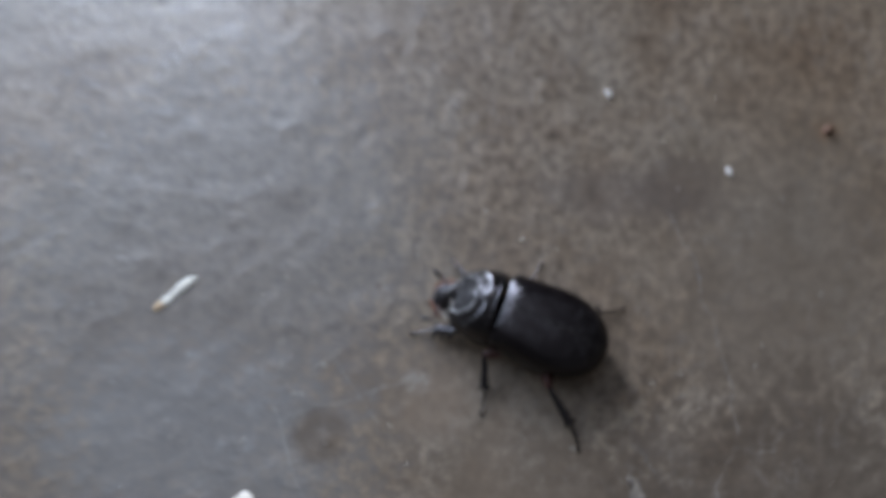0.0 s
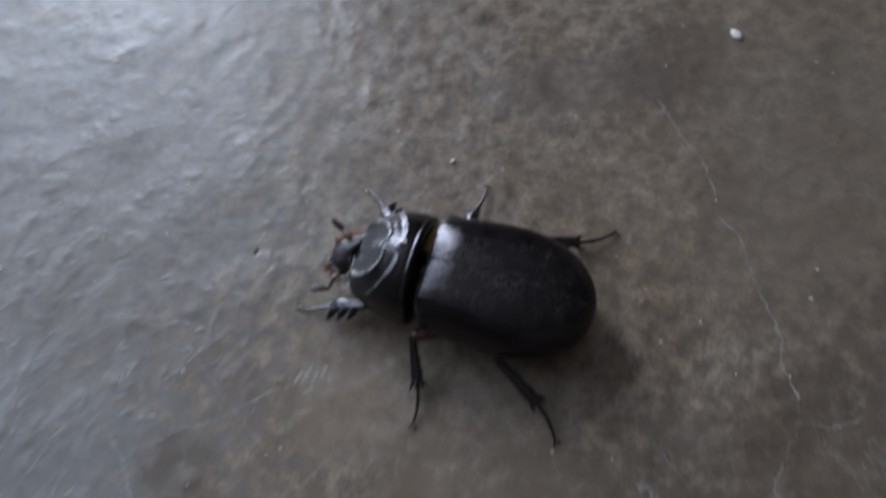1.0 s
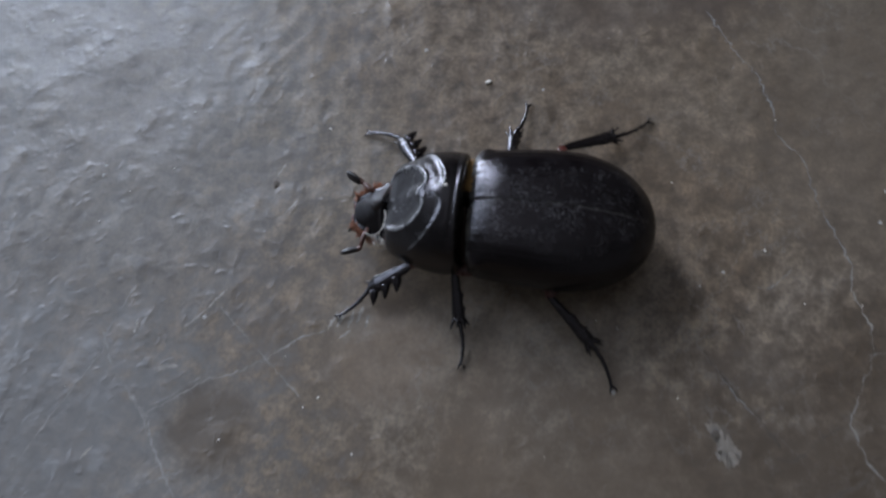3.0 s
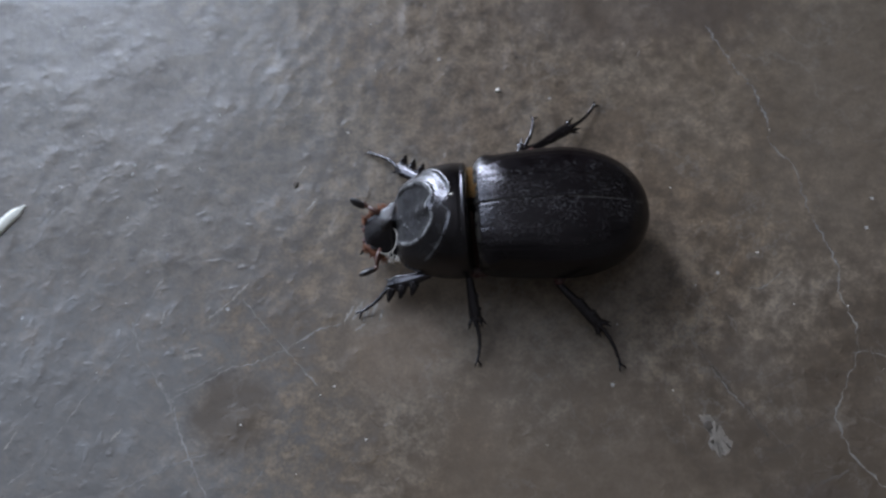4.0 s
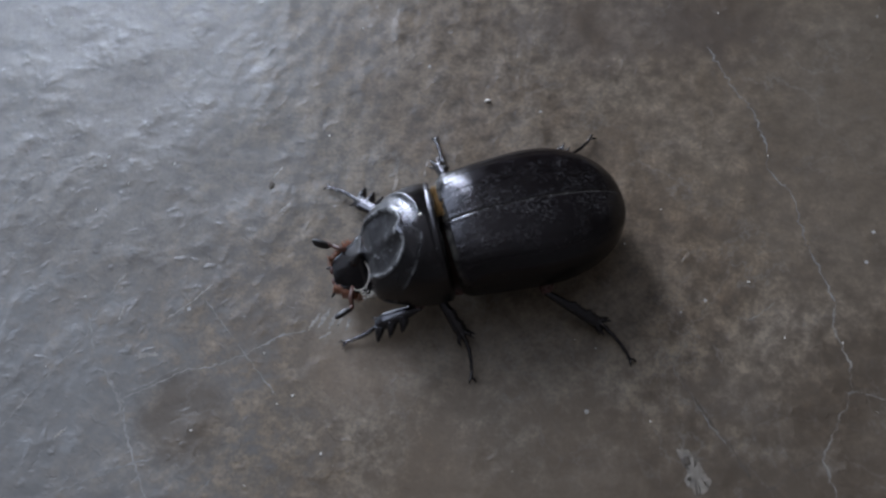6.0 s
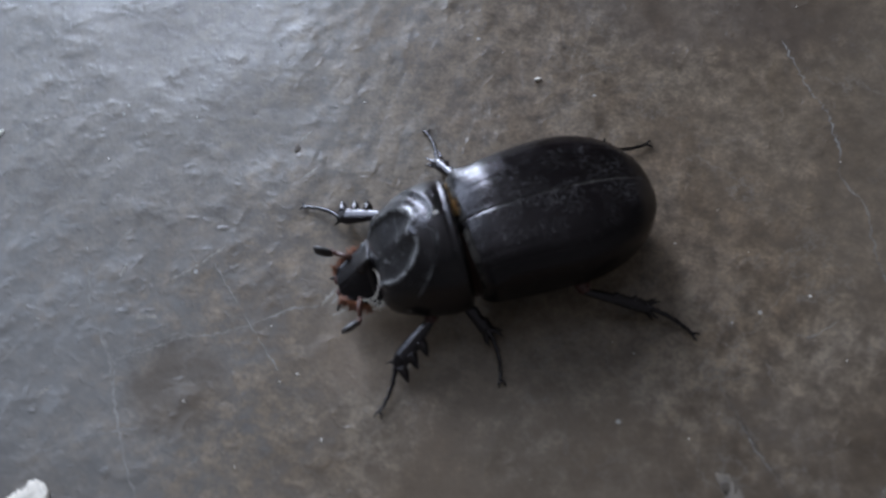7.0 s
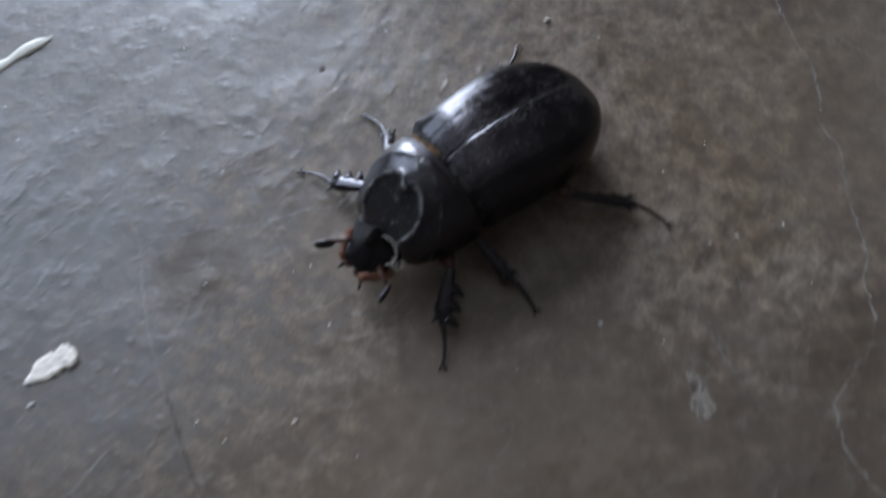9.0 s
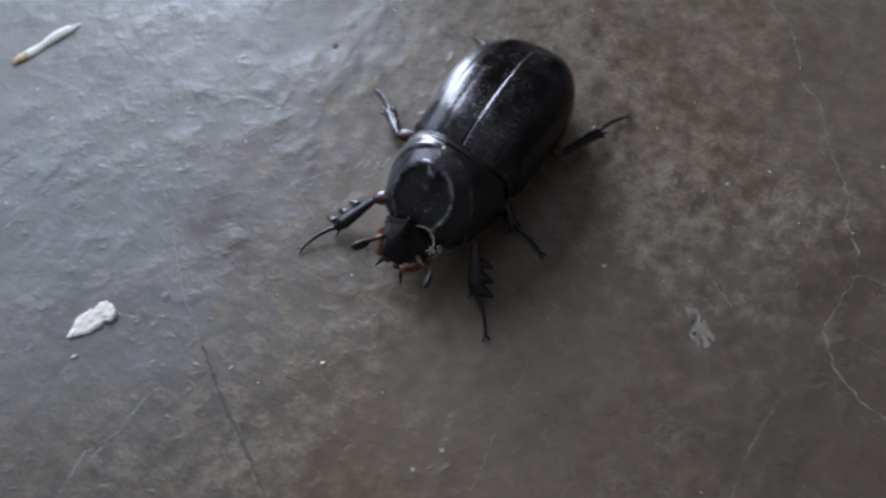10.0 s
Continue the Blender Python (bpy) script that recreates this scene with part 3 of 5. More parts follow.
for k, (x, y, r, flat, turn, mat, label) in enumerate([
    (-4.4, 23.7, 0.42, 0.5, 20, GRIT, "tiny pale crumb on the concrete"),
    (36.5, 45.2, 1.2, 0.15, -48, FLAKE, "small white flake lying on the concrete"),
    (9.5, 60.8, 1.2, 0.2, -40, FLAKE, "small white crumb lying on the concrete"),
    (56.2, 57.8, 1.3, 0.5, 30, GRIT_RUST, "small rust-brown crumb lying on the concrete"),
    (30.0, 0.0, 0.17, 0.3, 0, GRIT, "tiny pale crumb on the concrete"),
    (-36.1, -24.6, 0.17, 0.3, 0, GRIT, "tiny pale crumb on the concrete"),
    (-30.7, -40.8, 0.17, 0.3, 0, GRIT, "tiny pale crumb on the concrete"),
    (-50.4, -43.9, 0.50, 0.15, 35, FLAKE, "small pale crumb beside the plaster chip"),
    (-24.3, -19.2, 0.17, 0.3, 20, GRIT, "tiny pale crumb on the concrete"),
    (-19.7, -25.9, 0.17, 0.3, 70, GRIT, "tiny pale crumb on the concrete"),
    (-19.8, -38.0, 0.30, 0.4, 45, GRIT, "tiny pale crumb on the concrete"),
    (-30.8, -41.1, 0.17, 0.3, 10, GRIT, "tiny pale crumb on the concrete"),
    (-25.5, 17.0, 0.17, 0.3, 0, GRIT, "tiny pale crumb on the concrete"),
]):
    crumb(x, y, r, flat, turn, mat, label, 70 + k)

rnd = random.Random(5)
bm = bmesh.new()
for k in range(110):
    r = rnd.uniform(0.05, 0.14)
    pebble_mesh(bm, (r, r * rnd.uniform(0.6, 1), r * 0.7), (rnd.uniform(-95, 75), rnd.uniform(-65, 95), r * 0.5), rnd, 0.2, 1)
tagged(mesh_object("grit", bm, GRIT), "scattered tiny pale grains of grit on the concrete", "grit", kind="stuff")


def profile(u, stops):
    """A value between stops (place, value), eased."""
    for (a, va), (b, vb) in zip(stops, stops[1:]):
        if u <= b:
            f = (u - a) / (b - a)
            return va + (vb - va) * f * f * (3 - 2 * f)
    return stops[-1][1]


def plaster_chip():
    """A broken flake of plaster: a pointed tail, a flat middle and a lobed, thicker end."""
    chip = tagged(new("plaster_chip"), "irregular white plaster chip lying on the concrete", "chip")
    chip.matrix_world = pose(-0.0501, -0.0391, 0, 0, 0, 51)
    rnd = random.Random(11)
    sides = [[(-1, 0.2), (-0.75, 0.8), (-0.3, 1.75), (0.15, 1.7), (0.40, 1.45), (0.62, 1.75), (0.85, 1.5), (1, 0.6)],
             [(-1, 0.2), (-0.75, 0.6), (-0.3, 1.25), (0.2, 1.35), (0.38, 1.2), (0.62, 1.75), (0.88, 1.5), (1, 0.6)]]
    bm = bmesh.new()
    rows = []
    for i in range(45):
        u = -1 + 2 * i / 44
        left, right = (profile(u, st) * (1 + rnd.uniform(-0.11, 0.11)) for st in sides)
        thick = profile(u, [(-1, 0.12), (-0.6, 0.3), (0.2, 0.34), (0.6, 0.55), (0.9, 0.45), (1, 0.2)])
        row = []
        for k in range(25):
            v = -1 + 2 * k / 24
            y = v * (left if v > 0 else right)
            round_off = max(0.0, 1 - abs(v) ** 5) ** 0.5
            z = thick * (0.12 + 0.88 * round_off) * (1 + 0.28 * noise.noise(Vector((u * 4.0, v * 2.6, 3.1))) + 0.05 * noise.noise(Vector((u * 13, v * 8, 1.7))))
            row.append(bm.verts.new((3.3 * u + rnd.uniform(-0.04, 0.04), y, z)))
        low = [bm.verts.new((v.co.x, v.co.y * 0.96, 0.0)) for v in (row[-1], row[0])]
        rows.append(row + low)
    grid_faces(bm, rows, True)
    bm.faces.new(rows[0])
    bm.faces.new(rows[-1])
    part("body", bm, CHIP_WHITE, chip)
    bm = bmesh.new()
    pebble_mesh(bm, (0.9, 0.40, 0.16), (-2.4, 0.05, 0.16), rnd, 0.25, 3)
    part("tail", bm, CHIP_SHADE, chip, "thin bright broken tail")
    return chip


def splinter():
    """A pale flat bit of straw: pointed at one end, blunt and orange at the other, with a fold along it."""
    s = tagged(new("straw_splinter"), "pale dry straw splinter with an orange end, on concrete", "splinter")
    s.matrix_world = pose(-0.0745, 0.0012, 0, 0, 0, 52)

    def blade(x0, x1, seed):
        rnd = random.Random(seed)
        bm = bmesh.new()
        rows = []
        for i in range(29):
            x = x0 + (x1 - x0) * i / 28
            mid = 0.11 * math.sin(x * 0.75 + 0.4)
            w = profile(x, [(-5.6, 0.36), (-4.4, 0.66), (-2.6, 0.78), (-0.8, 0.60), (1.5, 0.84), (3.4, 0.76), (5.4, 0.14)]) * rnd.uniform(0.93, 1.07)
            lift = 0.20 + 0.06 * math.sin(x * 0.9)
            ring = []
            for k in range(12):
                a = 2 * math.pi * k / 12
                ring.append(bm.verts.new((x, mid + w * math.cos(a), lift + (0.34 * w * math.sin(a) + 0.18 * w * math.cos(a)) + rnd.uniform(-0.02, 0.02))))
            rows.append(ring)
        grid_faces(bm, rows, True)
        bm.faces.new(rows[0])
        bm.faces.new(rows[-1])
        return bm

    part("stalk", blade(-3.4, 5.4, 4), STRAW, s)
    bm = blade(-5.3, -3.4, 5)
    for k in range(5):
        spine(bm, (-5.0, -0.35 + 0.18 * k, 0.22), (-5.9 - 0.12 * (k % 3), -0.6 + 0.28 * k, 0.16), 0.10, 6)
    part("frayed_end", bm, STRAW_END, s, "orange frayed straw end")
    return s


plaster_chip()
splinter()


# ---- the beetle; it faces +x in its own space, origin below the front of the wing cases ----
beetle = tagged(new("rhinoceros_beetle"), "glossy black rhinoceros beetle without a long horn, walking on concrete", "beetle")


def elytra_profile(s):
    """Half width, height over the widest line, and that line's height, at the share s of the length from the front."""
    shoulder = 1 - max(0.0, 1 - s / 0.07) ** 2.2
    w = (7.4 + 1.1 * math.sin(min(s / 0.64, 1.0) * math.pi / 2)) * (0.90 + 0.10 * shoulder)
    tail = max(0.0, (s - 0.43) / 0.57)
    w *= max(0.0, 1 - tail ** 2.4) ** 0.5
    h = (6.3 + 0.35 * math.sin(min(s / 0.22, 1.0) * math.pi / 2) - 1.0 * max(0.0, s - 0.3)) 
    h *= (0.88 + 0.12 * (1 - max(0.0, 1 - s / 0.04) ** 2) ** 0.5) * (0.85 + 0.15 * (1 - max(0.0, 1 - s / 0.24) ** 2))
    back = max(0.0, (s - 0.32) / 0.68)
    h *= max(0.0, 1 - back ** 2.5) ** 0.5
    return w, h, 6.3 - 0.7 * s


def elytron(side):
    bm = bmesh.new()
    nu, nv = 90, 90
    rows = []
    for i in range(nu + 1):
        s = 0.5 - 0.5 * math.cos(math.pi * (i / nu) ** 0.85)
        s = min(s, 0.9995)
        w, h, z0 = elytra_profile(s)
        row = []
        for k in range(nv + 1):
            a = radians(126) * (k / nv) ** 1.3
            y = w * power(math.sin(a), 2 / 3.2)
            c = math.cos(a)
            z = z0 + (h * power(c, 2 / 3.0) if c >= 0 else 3.4 * min(1.0, w / 5) * power(c, 1.0))
            ridge = 0.025 * math.exp(-((y - 0.22) / 0.16) ** 2) - 0.03 * math.exp(-((y - 0.62) / 0.2) ** 2)
            for line in (0.16, 0.30, 0.44, 0.58, 0.74):
                ridge -= 0.04 * math.exp(-((a / 1.57 - line) / 0.018) ** 2)
            knob = 0.35 * math.exp(-((s - 0.86) / 0.05) ** 2 - ((y / max(w, 0.1) - 0.52) / 0.2) ** 2)
            humerus = 0.42 * math.exp(-((s - 0.06) / 0.05) ** 2 - ((a / 1.57 - 0.72) / 0.14) ** 2)
            out = ridge * (w / 8.7) + knob + humerus
            row.append(bm.verts.new((FRONT - LENGTH * s - 0.35 * (y / 8) ** 2 * max(0, 1 - s * 6), side * (y + 0.03 + out * math.sin(a) * 0.8), z + out * max(0.0, math.cos(a)))))
        rows.append(row)
    grid_faces(bm, rows)
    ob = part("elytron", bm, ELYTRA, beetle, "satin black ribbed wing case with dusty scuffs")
    sol = ob.modifiers.new("thickness", "SOLIDIFY")
    sol.thickness = 0.00025
    sol.offset = -1
    return ob


elytron(1)
elytron(-1)

# suture bead between the wing cases
bm = bmesh.new()
pts = []
for i in range(46):
    s = 0.10 + 0.86 * i / 45
    w, h, z0 = elytra_profile(s)
    pts.append((FRONT - LENGTH * s, 0, z0 + h - 0.04))
tube(bm, pts, [0.04] * len(pts), 8)
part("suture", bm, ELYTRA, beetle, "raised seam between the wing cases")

# scutellum
bm = bmesh.new()
ring = []
for k in range(24):
    a = 2 * math.pi * k / 24
    x = 1.5 * math.cos(a)
    ring.append((x + 1.7, 1.5 * math.sin(a) * (0.55 + 0.3 * math.cos(a))))
rows = [[bm.verts.new((1.7 + (x - 1.7) * f, y * f, z)) for x, y in ring] for f, z in ((0.9, 10.2), (0.78, 10.8), (0.4, 10.95))]
grid_faces(bm, rows, True)
bm.faces.new(rows[-1])
part("scutellum", bm, PRONOTUM, beetle, "small black shield between the wing cases")

# body under the wing cases
bm = bmesh.new()
rows = []
for i in range(41):
    f = i / 40
    x = 3.2 - 22.6 * f
    w = 7.9 * max(0.0, 1 - abs(2 * f - 0.92) ** 3.6 * 0.9) ** 0.5 * (0.82 if f < 0.03 else 1)
    if f > 0.985:
        w *= 0.4
    ring = []
    for k in range(28):
        a = 2 * math.pi * k / 28
        z = 6.0 + (3.2 if math.sin(a) > 0 else 5.1) * power(math.sin(a), 0.85) * min(1.0, w / 5)
        fold = 0.12 * math.sin(f * 40) if z < 5.5 else 0
        ring.append(bm.verts.new((x, w * power(math.cos(a), 0.85) * (1 + fold * 0.1), z + fold)))
    rows.append(ring)
grid_faces(bm, rows, True)
bm.faces.new(rows[0])
bm.faces.new(rows[-1])
part("abdomen", bm, BELLY, beetle, "dark red-brown underside")

# golden fringe in the joint behind the pronotum
bm = bmesh.new()
rnd = random.Random(21)
rows = []
for i in range(9):
    f = i / 8
    ring = []
    for k in range(40):
        a = math.pi * (-0.12 + 1.24 * k / 39)
        r = 1 - 0.10 * math.sin(math.pi * f)
        ring.append(bm.verts.new((2.0 + 2.6 * f, 6.2 * r * math.cos(a), 6.0 + 5.1 * r * math.sin(a))))
    rows.append(ring)
grid_faces(bm, rows)
fringe = part("joint_fringe", bm, BELLY, beetle, "dark joint membrane with golden hairs")
bm = bmesh.new()
for k in range(430):
    a = math.pi * rnd.uniform(0.55, 0.80)
    x = rnd.uniform(2.0, 3.3)
    y, z = 6.7 * math.cos(a), 6.2 + 5.4 * math.sin(a)
    ln = rnd.uniform(0.5, 1.1)
    d = Vector((rnd.uniform(-1.0, 0.3), 0.5 * math.cos(a) + rnd.uniform(-0.3, 0.3), 0.35 * math.sin(a))).normalized()
    b = Vector((x, y, z))
    spine(bm, b, b + d * ln, 0.055, 4)
hair = part("hair", bm, MEMBRANE, fringe, "short golden hairs")

# ---- prothorax and head turn together on the joint ----


def pronotum_mesh():
    bm = bmesh.new()
    nx, na = 84, 110
    rows = []
    for i in range(nx + 1):
        f = i / nx
        x = 0.6 + 9.8 * (0.5 - 0.5 * math.cos(math.pi * f))
        u = max(0.0, (x - 2.8) / 7.8)
        w = (7.5 - 2.6 * u ** 1.8) if x > 2.8 else 7.5 - 0.5 * ((2.8 - x) / 3.6) ** 2
        hind = max(0.0, 1 - (x - 0.6) / 0.9)
        fore = max(0.0, (x - 8.9) / 1.5)
        cap = max(0.0, 1 - hind ** 2.6) ** 0.5 * max(0.0, 1 - fore ** 2.4) ** 0.5
        h = 7.5 - 0.055 * (x - 2.6) ** 2 if x < 2.6 else 7.5 - 0.054 * (x - 2.6) ** 2.15
        low = 3.9 - 0.10 * x
        w *= 0.72 + 0.28 * cap
        h *= 0.55 + 0.45 * cap
        if i in (0, nx):
            w, h, low = w * 0.8, h * 0.75, low * 0.8
        row = []
        for k in range(na):
            a = 2 * math.pi * k / na
            c, sn = math.cos(a), math.sin(a)
            y = w * power(c, 2 / 2.3)
            z = -1.3 + (h * power(sn, 2 / 2.15) if sn > 0 else low * power(sn, 0.9))
            if sn > 0:
                notch = 1.2 * math.exp(-(y / 0.9) ** 2) if x < 8.4 else 0.0
                q = math.sqrt(((x - 8.1 - notch) / 3.2) ** 2 + (y / 3.9) ** 2)
                up = min(1.0, sn * 2.5)
                if q < 1:
                    z -= 1.2 * (1 - q * q) ** 0.7 * up
                z += 0.24 * math.exp(-((q - 1.0) / 0.06) ** 2) * up
                step = min(1.0, max(0.0, (1.72 - q) / 0.2))
                z -= 0.26 * step * step * (3 - 2 * step) * up * (0.15 + 0.85 * min(1.0, abs(y) / 3.0))
                z += 0.10 * math.exp(-((q - 1.70) / 0.09) ** 2) * up * min(1.0, abs(y) / 2.0)
                z += 0.14 * math.exp(-((x - 5.3) / 0.5) ** 2 - ((abs(y) - 0.85) / 0.5) ** 2)
                z += 0.12 * math.exp(-((x - 1.2) / 0.2) ** 2) * up
                z -= 0.10 * math.exp(-((x - 1.75) / 0.25) ** 2) * up
            row.append(bm.verts.new((x, y, z)))
        rows.append(row)
    grid_faces(bm, rows, True)
    bm.faces.new(rows[0])
    bm.faces.new(rows[-1])
    return bm


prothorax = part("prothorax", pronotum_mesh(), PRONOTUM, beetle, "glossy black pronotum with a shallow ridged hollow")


def head_mesh():
    """A small roof-shaped head: two slopes meet in a keel that rises to the horn stub."""
    bm = bmesh.new()
    rows = []
    for i in range(41):
        f = i / 40
        x = 9.2 + 6.4 * f
        w = 2.6 + 0.6 * math.sin(min(f / 0.36, 1.0) * math.pi / 2)
        if f > 0.36:
            w = 3.2 - 1.75 * ((f - 0.36) / 0.64) ** 1.25
        w += 0.30 * math.exp(-((f - 0.34) / 0.07) ** 2)
        peak = -1.5 + 1.9 * (f / 0.38) ** 1.3 if f < 0.38 else 0.4 - 4.0 * ((f - 0.38) / 0.62) ** 0.85
        edge = -2.7 - 1.2 * f
        low = -5.2 + 0.7 * f
        end = max(0.12, 1 - max(0.0, (f - 0.93) / 0.07) ** 2)
        w *= 0.7 + 0.3 * end
        e = 0.85 + 0.9 * min(1.0, abs(f - 0.42) / 0.5)
        ring = []
        for k in range(44):
            a = 2 * math.pi * k / 44
            c = math.cos(a)
            y = w * power(c, 0.85)
            if math.sin(a) >= 0:
                z = edge + (peak - edge) * (1 - abs(c) ** e)
                z += 0.20 * math.exp(-((abs(y) / w - 0.93) / 0.07) ** 2) * min(1.0, f * 2)
            else:
                z = edge + (low - edge) * abs(math.sin(a)) ** 0.7 * end
            ring.append(bm.verts.new((x, y, z)))
        rows.append(ring)
    grid_faces(bm, rows, True)
    bm.faces.new(rows[0])
    bm.faces.new(rows[-1])
    return bm


HEAD_SHIFT = Vector((-0.7, 0, 0.55))


def head_part(name, bm, mat, label):
    bmesh.ops.scale(bm, vec=(1.0, 1.2 if name in ("head", "eye", "bristle_tuft") else 1.05, 1.0), verts=bm.verts)
    bmesh.ops.translate(bm, vec=HEAD_SHIFT, verts=bm.verts)
    return part(name, bm, mat, prothorax, label)


head = head_part("head", head_mesh(), HEAD_SHELL, "small black head with a short tubercle")


bm = bmesh.new()
tube(bm, [(12.4, 0, -2.0), (12.0, 0, -0.9), (11.65, 0, 0.05), (11.4, 0, 0.65), (11.3, 0, 0.9)], [1.0, 0.74, 0.46, 0.24, 0.08], 16)
head_part("horn", bm, HEAD_SHELL, "short blunt black horn stub")
for side in (1, -1):
    bm = bmesh.new()
    ball(bm, (11.7, side * 2.85, -3.3), (0.7, 0.5, 0.6))
    head_part("eye", bm, EYE, "glossy black eye")
    bm = bmesh.new()
    # the left antenna is held out sideways, the right one forwards
    reach = [(13.4, 2.3), (13.9, 3.4), (14.0, 4.7)] if side > 0 else [(13.4, -2.3), (14.2, -2.9), (15.2, -3.5)]
    tube(bm, [(x, y, -3.25) for x, y in reach], [0.36, 0.32, 0.24], 10)
    ex, ey = reach[-1]
    for k in range(4):
        ball(bm, (ex + 0.12 * k, ey + side * 0.12 * k, -3.2), (0.28, 0.28, 0.28), u=10, v=8)
    head_part("antenna", bm, ANTENNA, "rust-red antenna stalk")
    bm = bmesh.new()
    for k, o in enumerate((-0.16, 0.0, 0.16)):
        ball(bm, (ex + 1.2, ey + side * (0.5 + o * 0.8), -3.2 + o), (1.15, 0.34, 0.46), Matrix.Rotation(side * radians(18 if side > 0 else 28), 4, "Z"), 14, 10)
    head_part("antenna_club", bm, CLUB, "dark layered antenna club")
    bm = bmesh.new()
    ball(bm, (15.1, side * 0.85, -4.3), (0.95, 0.7, 0.5), Matrix.Rotation(side * radians(-20), 4, "Z"), 14, 10)
    head_part("mandible", bm, RED_LEG, "dark red-brown jaw")
    bm = bmesh.new()
    tube(bm, [(14.9, side * 1.0, -4.6), (15.9, side * 1.5, -5.2), (16.5, side * 1.9, -6.0)], [0.22, 0.24, 0.12], 8)
    head_part("palp", bm, CLUB, "thin dark mouth feeler")
    bm = bmesh.new()
    rnd = random.Random(33 + side)
    for k in range(300):
        x = rnd.uniform(12.2, 15.6)
        edge = 3.0 - 1.5 * max(0.0, (x - 12.6) / 3.0) ** 1.3
        b = Vector((x, side * edge * rnd.uniform(0.72, 1.02), rnd.uniform(-4.5, -3.4)))
        d = Vector((rnd.uniform(0.1, 1.0), side * rnd.uniform(0.2, 1.0), rnd.uniform(-0.5, 0.3))).normalized()
        spine(bm, b, b + d * rnd.uniform(0.35, 0.9), 0.075, 4)
    head_part("bristle_tuft", bm, BRISTLE, "rust-orange bristles round the mouth")

bm = bmesh.new()
pebble_mesh(bm, (0.24, 0.15, 0.10), (2.7, -0.8, 6.20), random.Random(6), 0.3, 2)
part("dust_speck", bm, GRIT, prothorax, "pale speck of dust on the pronotum")

# a pale fibre caught behind the head
bm = bmesh.new()
pts = []
for k in range(26):
    a = radians(-70 + 190 * k / 25)
    pts.append((12.4 - 1.5 * math.cos(a), 2.0 + 1.9 * math.sin(a), 0.0 - 0.6 * abs(math.sin(a))))
tube(bm, pts, [0.06] * len(pts), 6)
rnd = random.Random(8)
for k in range(26):
    b = Vector((11.3 + rnd.uniform(-0.5, 1.2), 3.7 + rnd.uniform(-0.5, 0.5), -2.6 + rnd.uniform(-0.5, 0.6)))
    d = Vector((rnd.uniform(-1, 1), rnd.uniform(-0.6, 1), rnd.uniform(-0.6, 0.6))).normalized()
    spine(bm, b, b + d * rnd.uniform(0.4, 1.0), 0.07, 4)
head_part("clinging_fibre", bm, FIBRE, "pale dust fibre caught at the neck")


# ---- legs ----
THIGH = {"front": 6.2, "middle": 6.6, "hind": 7.0}
SHIN = {"front": 6.4, "middle": 6.2, "hind": 7.6}
FOOT = {"front": 5.5, "middle": 5.6, "hind": 5.9}


def fused(ob, voxel=0.00007):
    """Melts a part's overlapping pieces into one skin."""
    m = ob.modifiers.new("melt", "REMESH")
    m.mode, m.voxel_size, m.use_smooth_shade = "VOXEL", voxel, True
    sm = ob.modifiers.new("soften", "SMOOTH")
    sm.factor, sm.iterations = 0.5, 2
    me = bpy.data.meshes.new_from_object(ob.evaluated_get(bpy.context.evaluated_depsgraph_get()))
    mat = ob.data.materials[0]
    ob.modifiers.clear()
    me.name = ob.name
    ob.data = me
    me.materials.clear()
    me.materials.append(mat)
    return ob


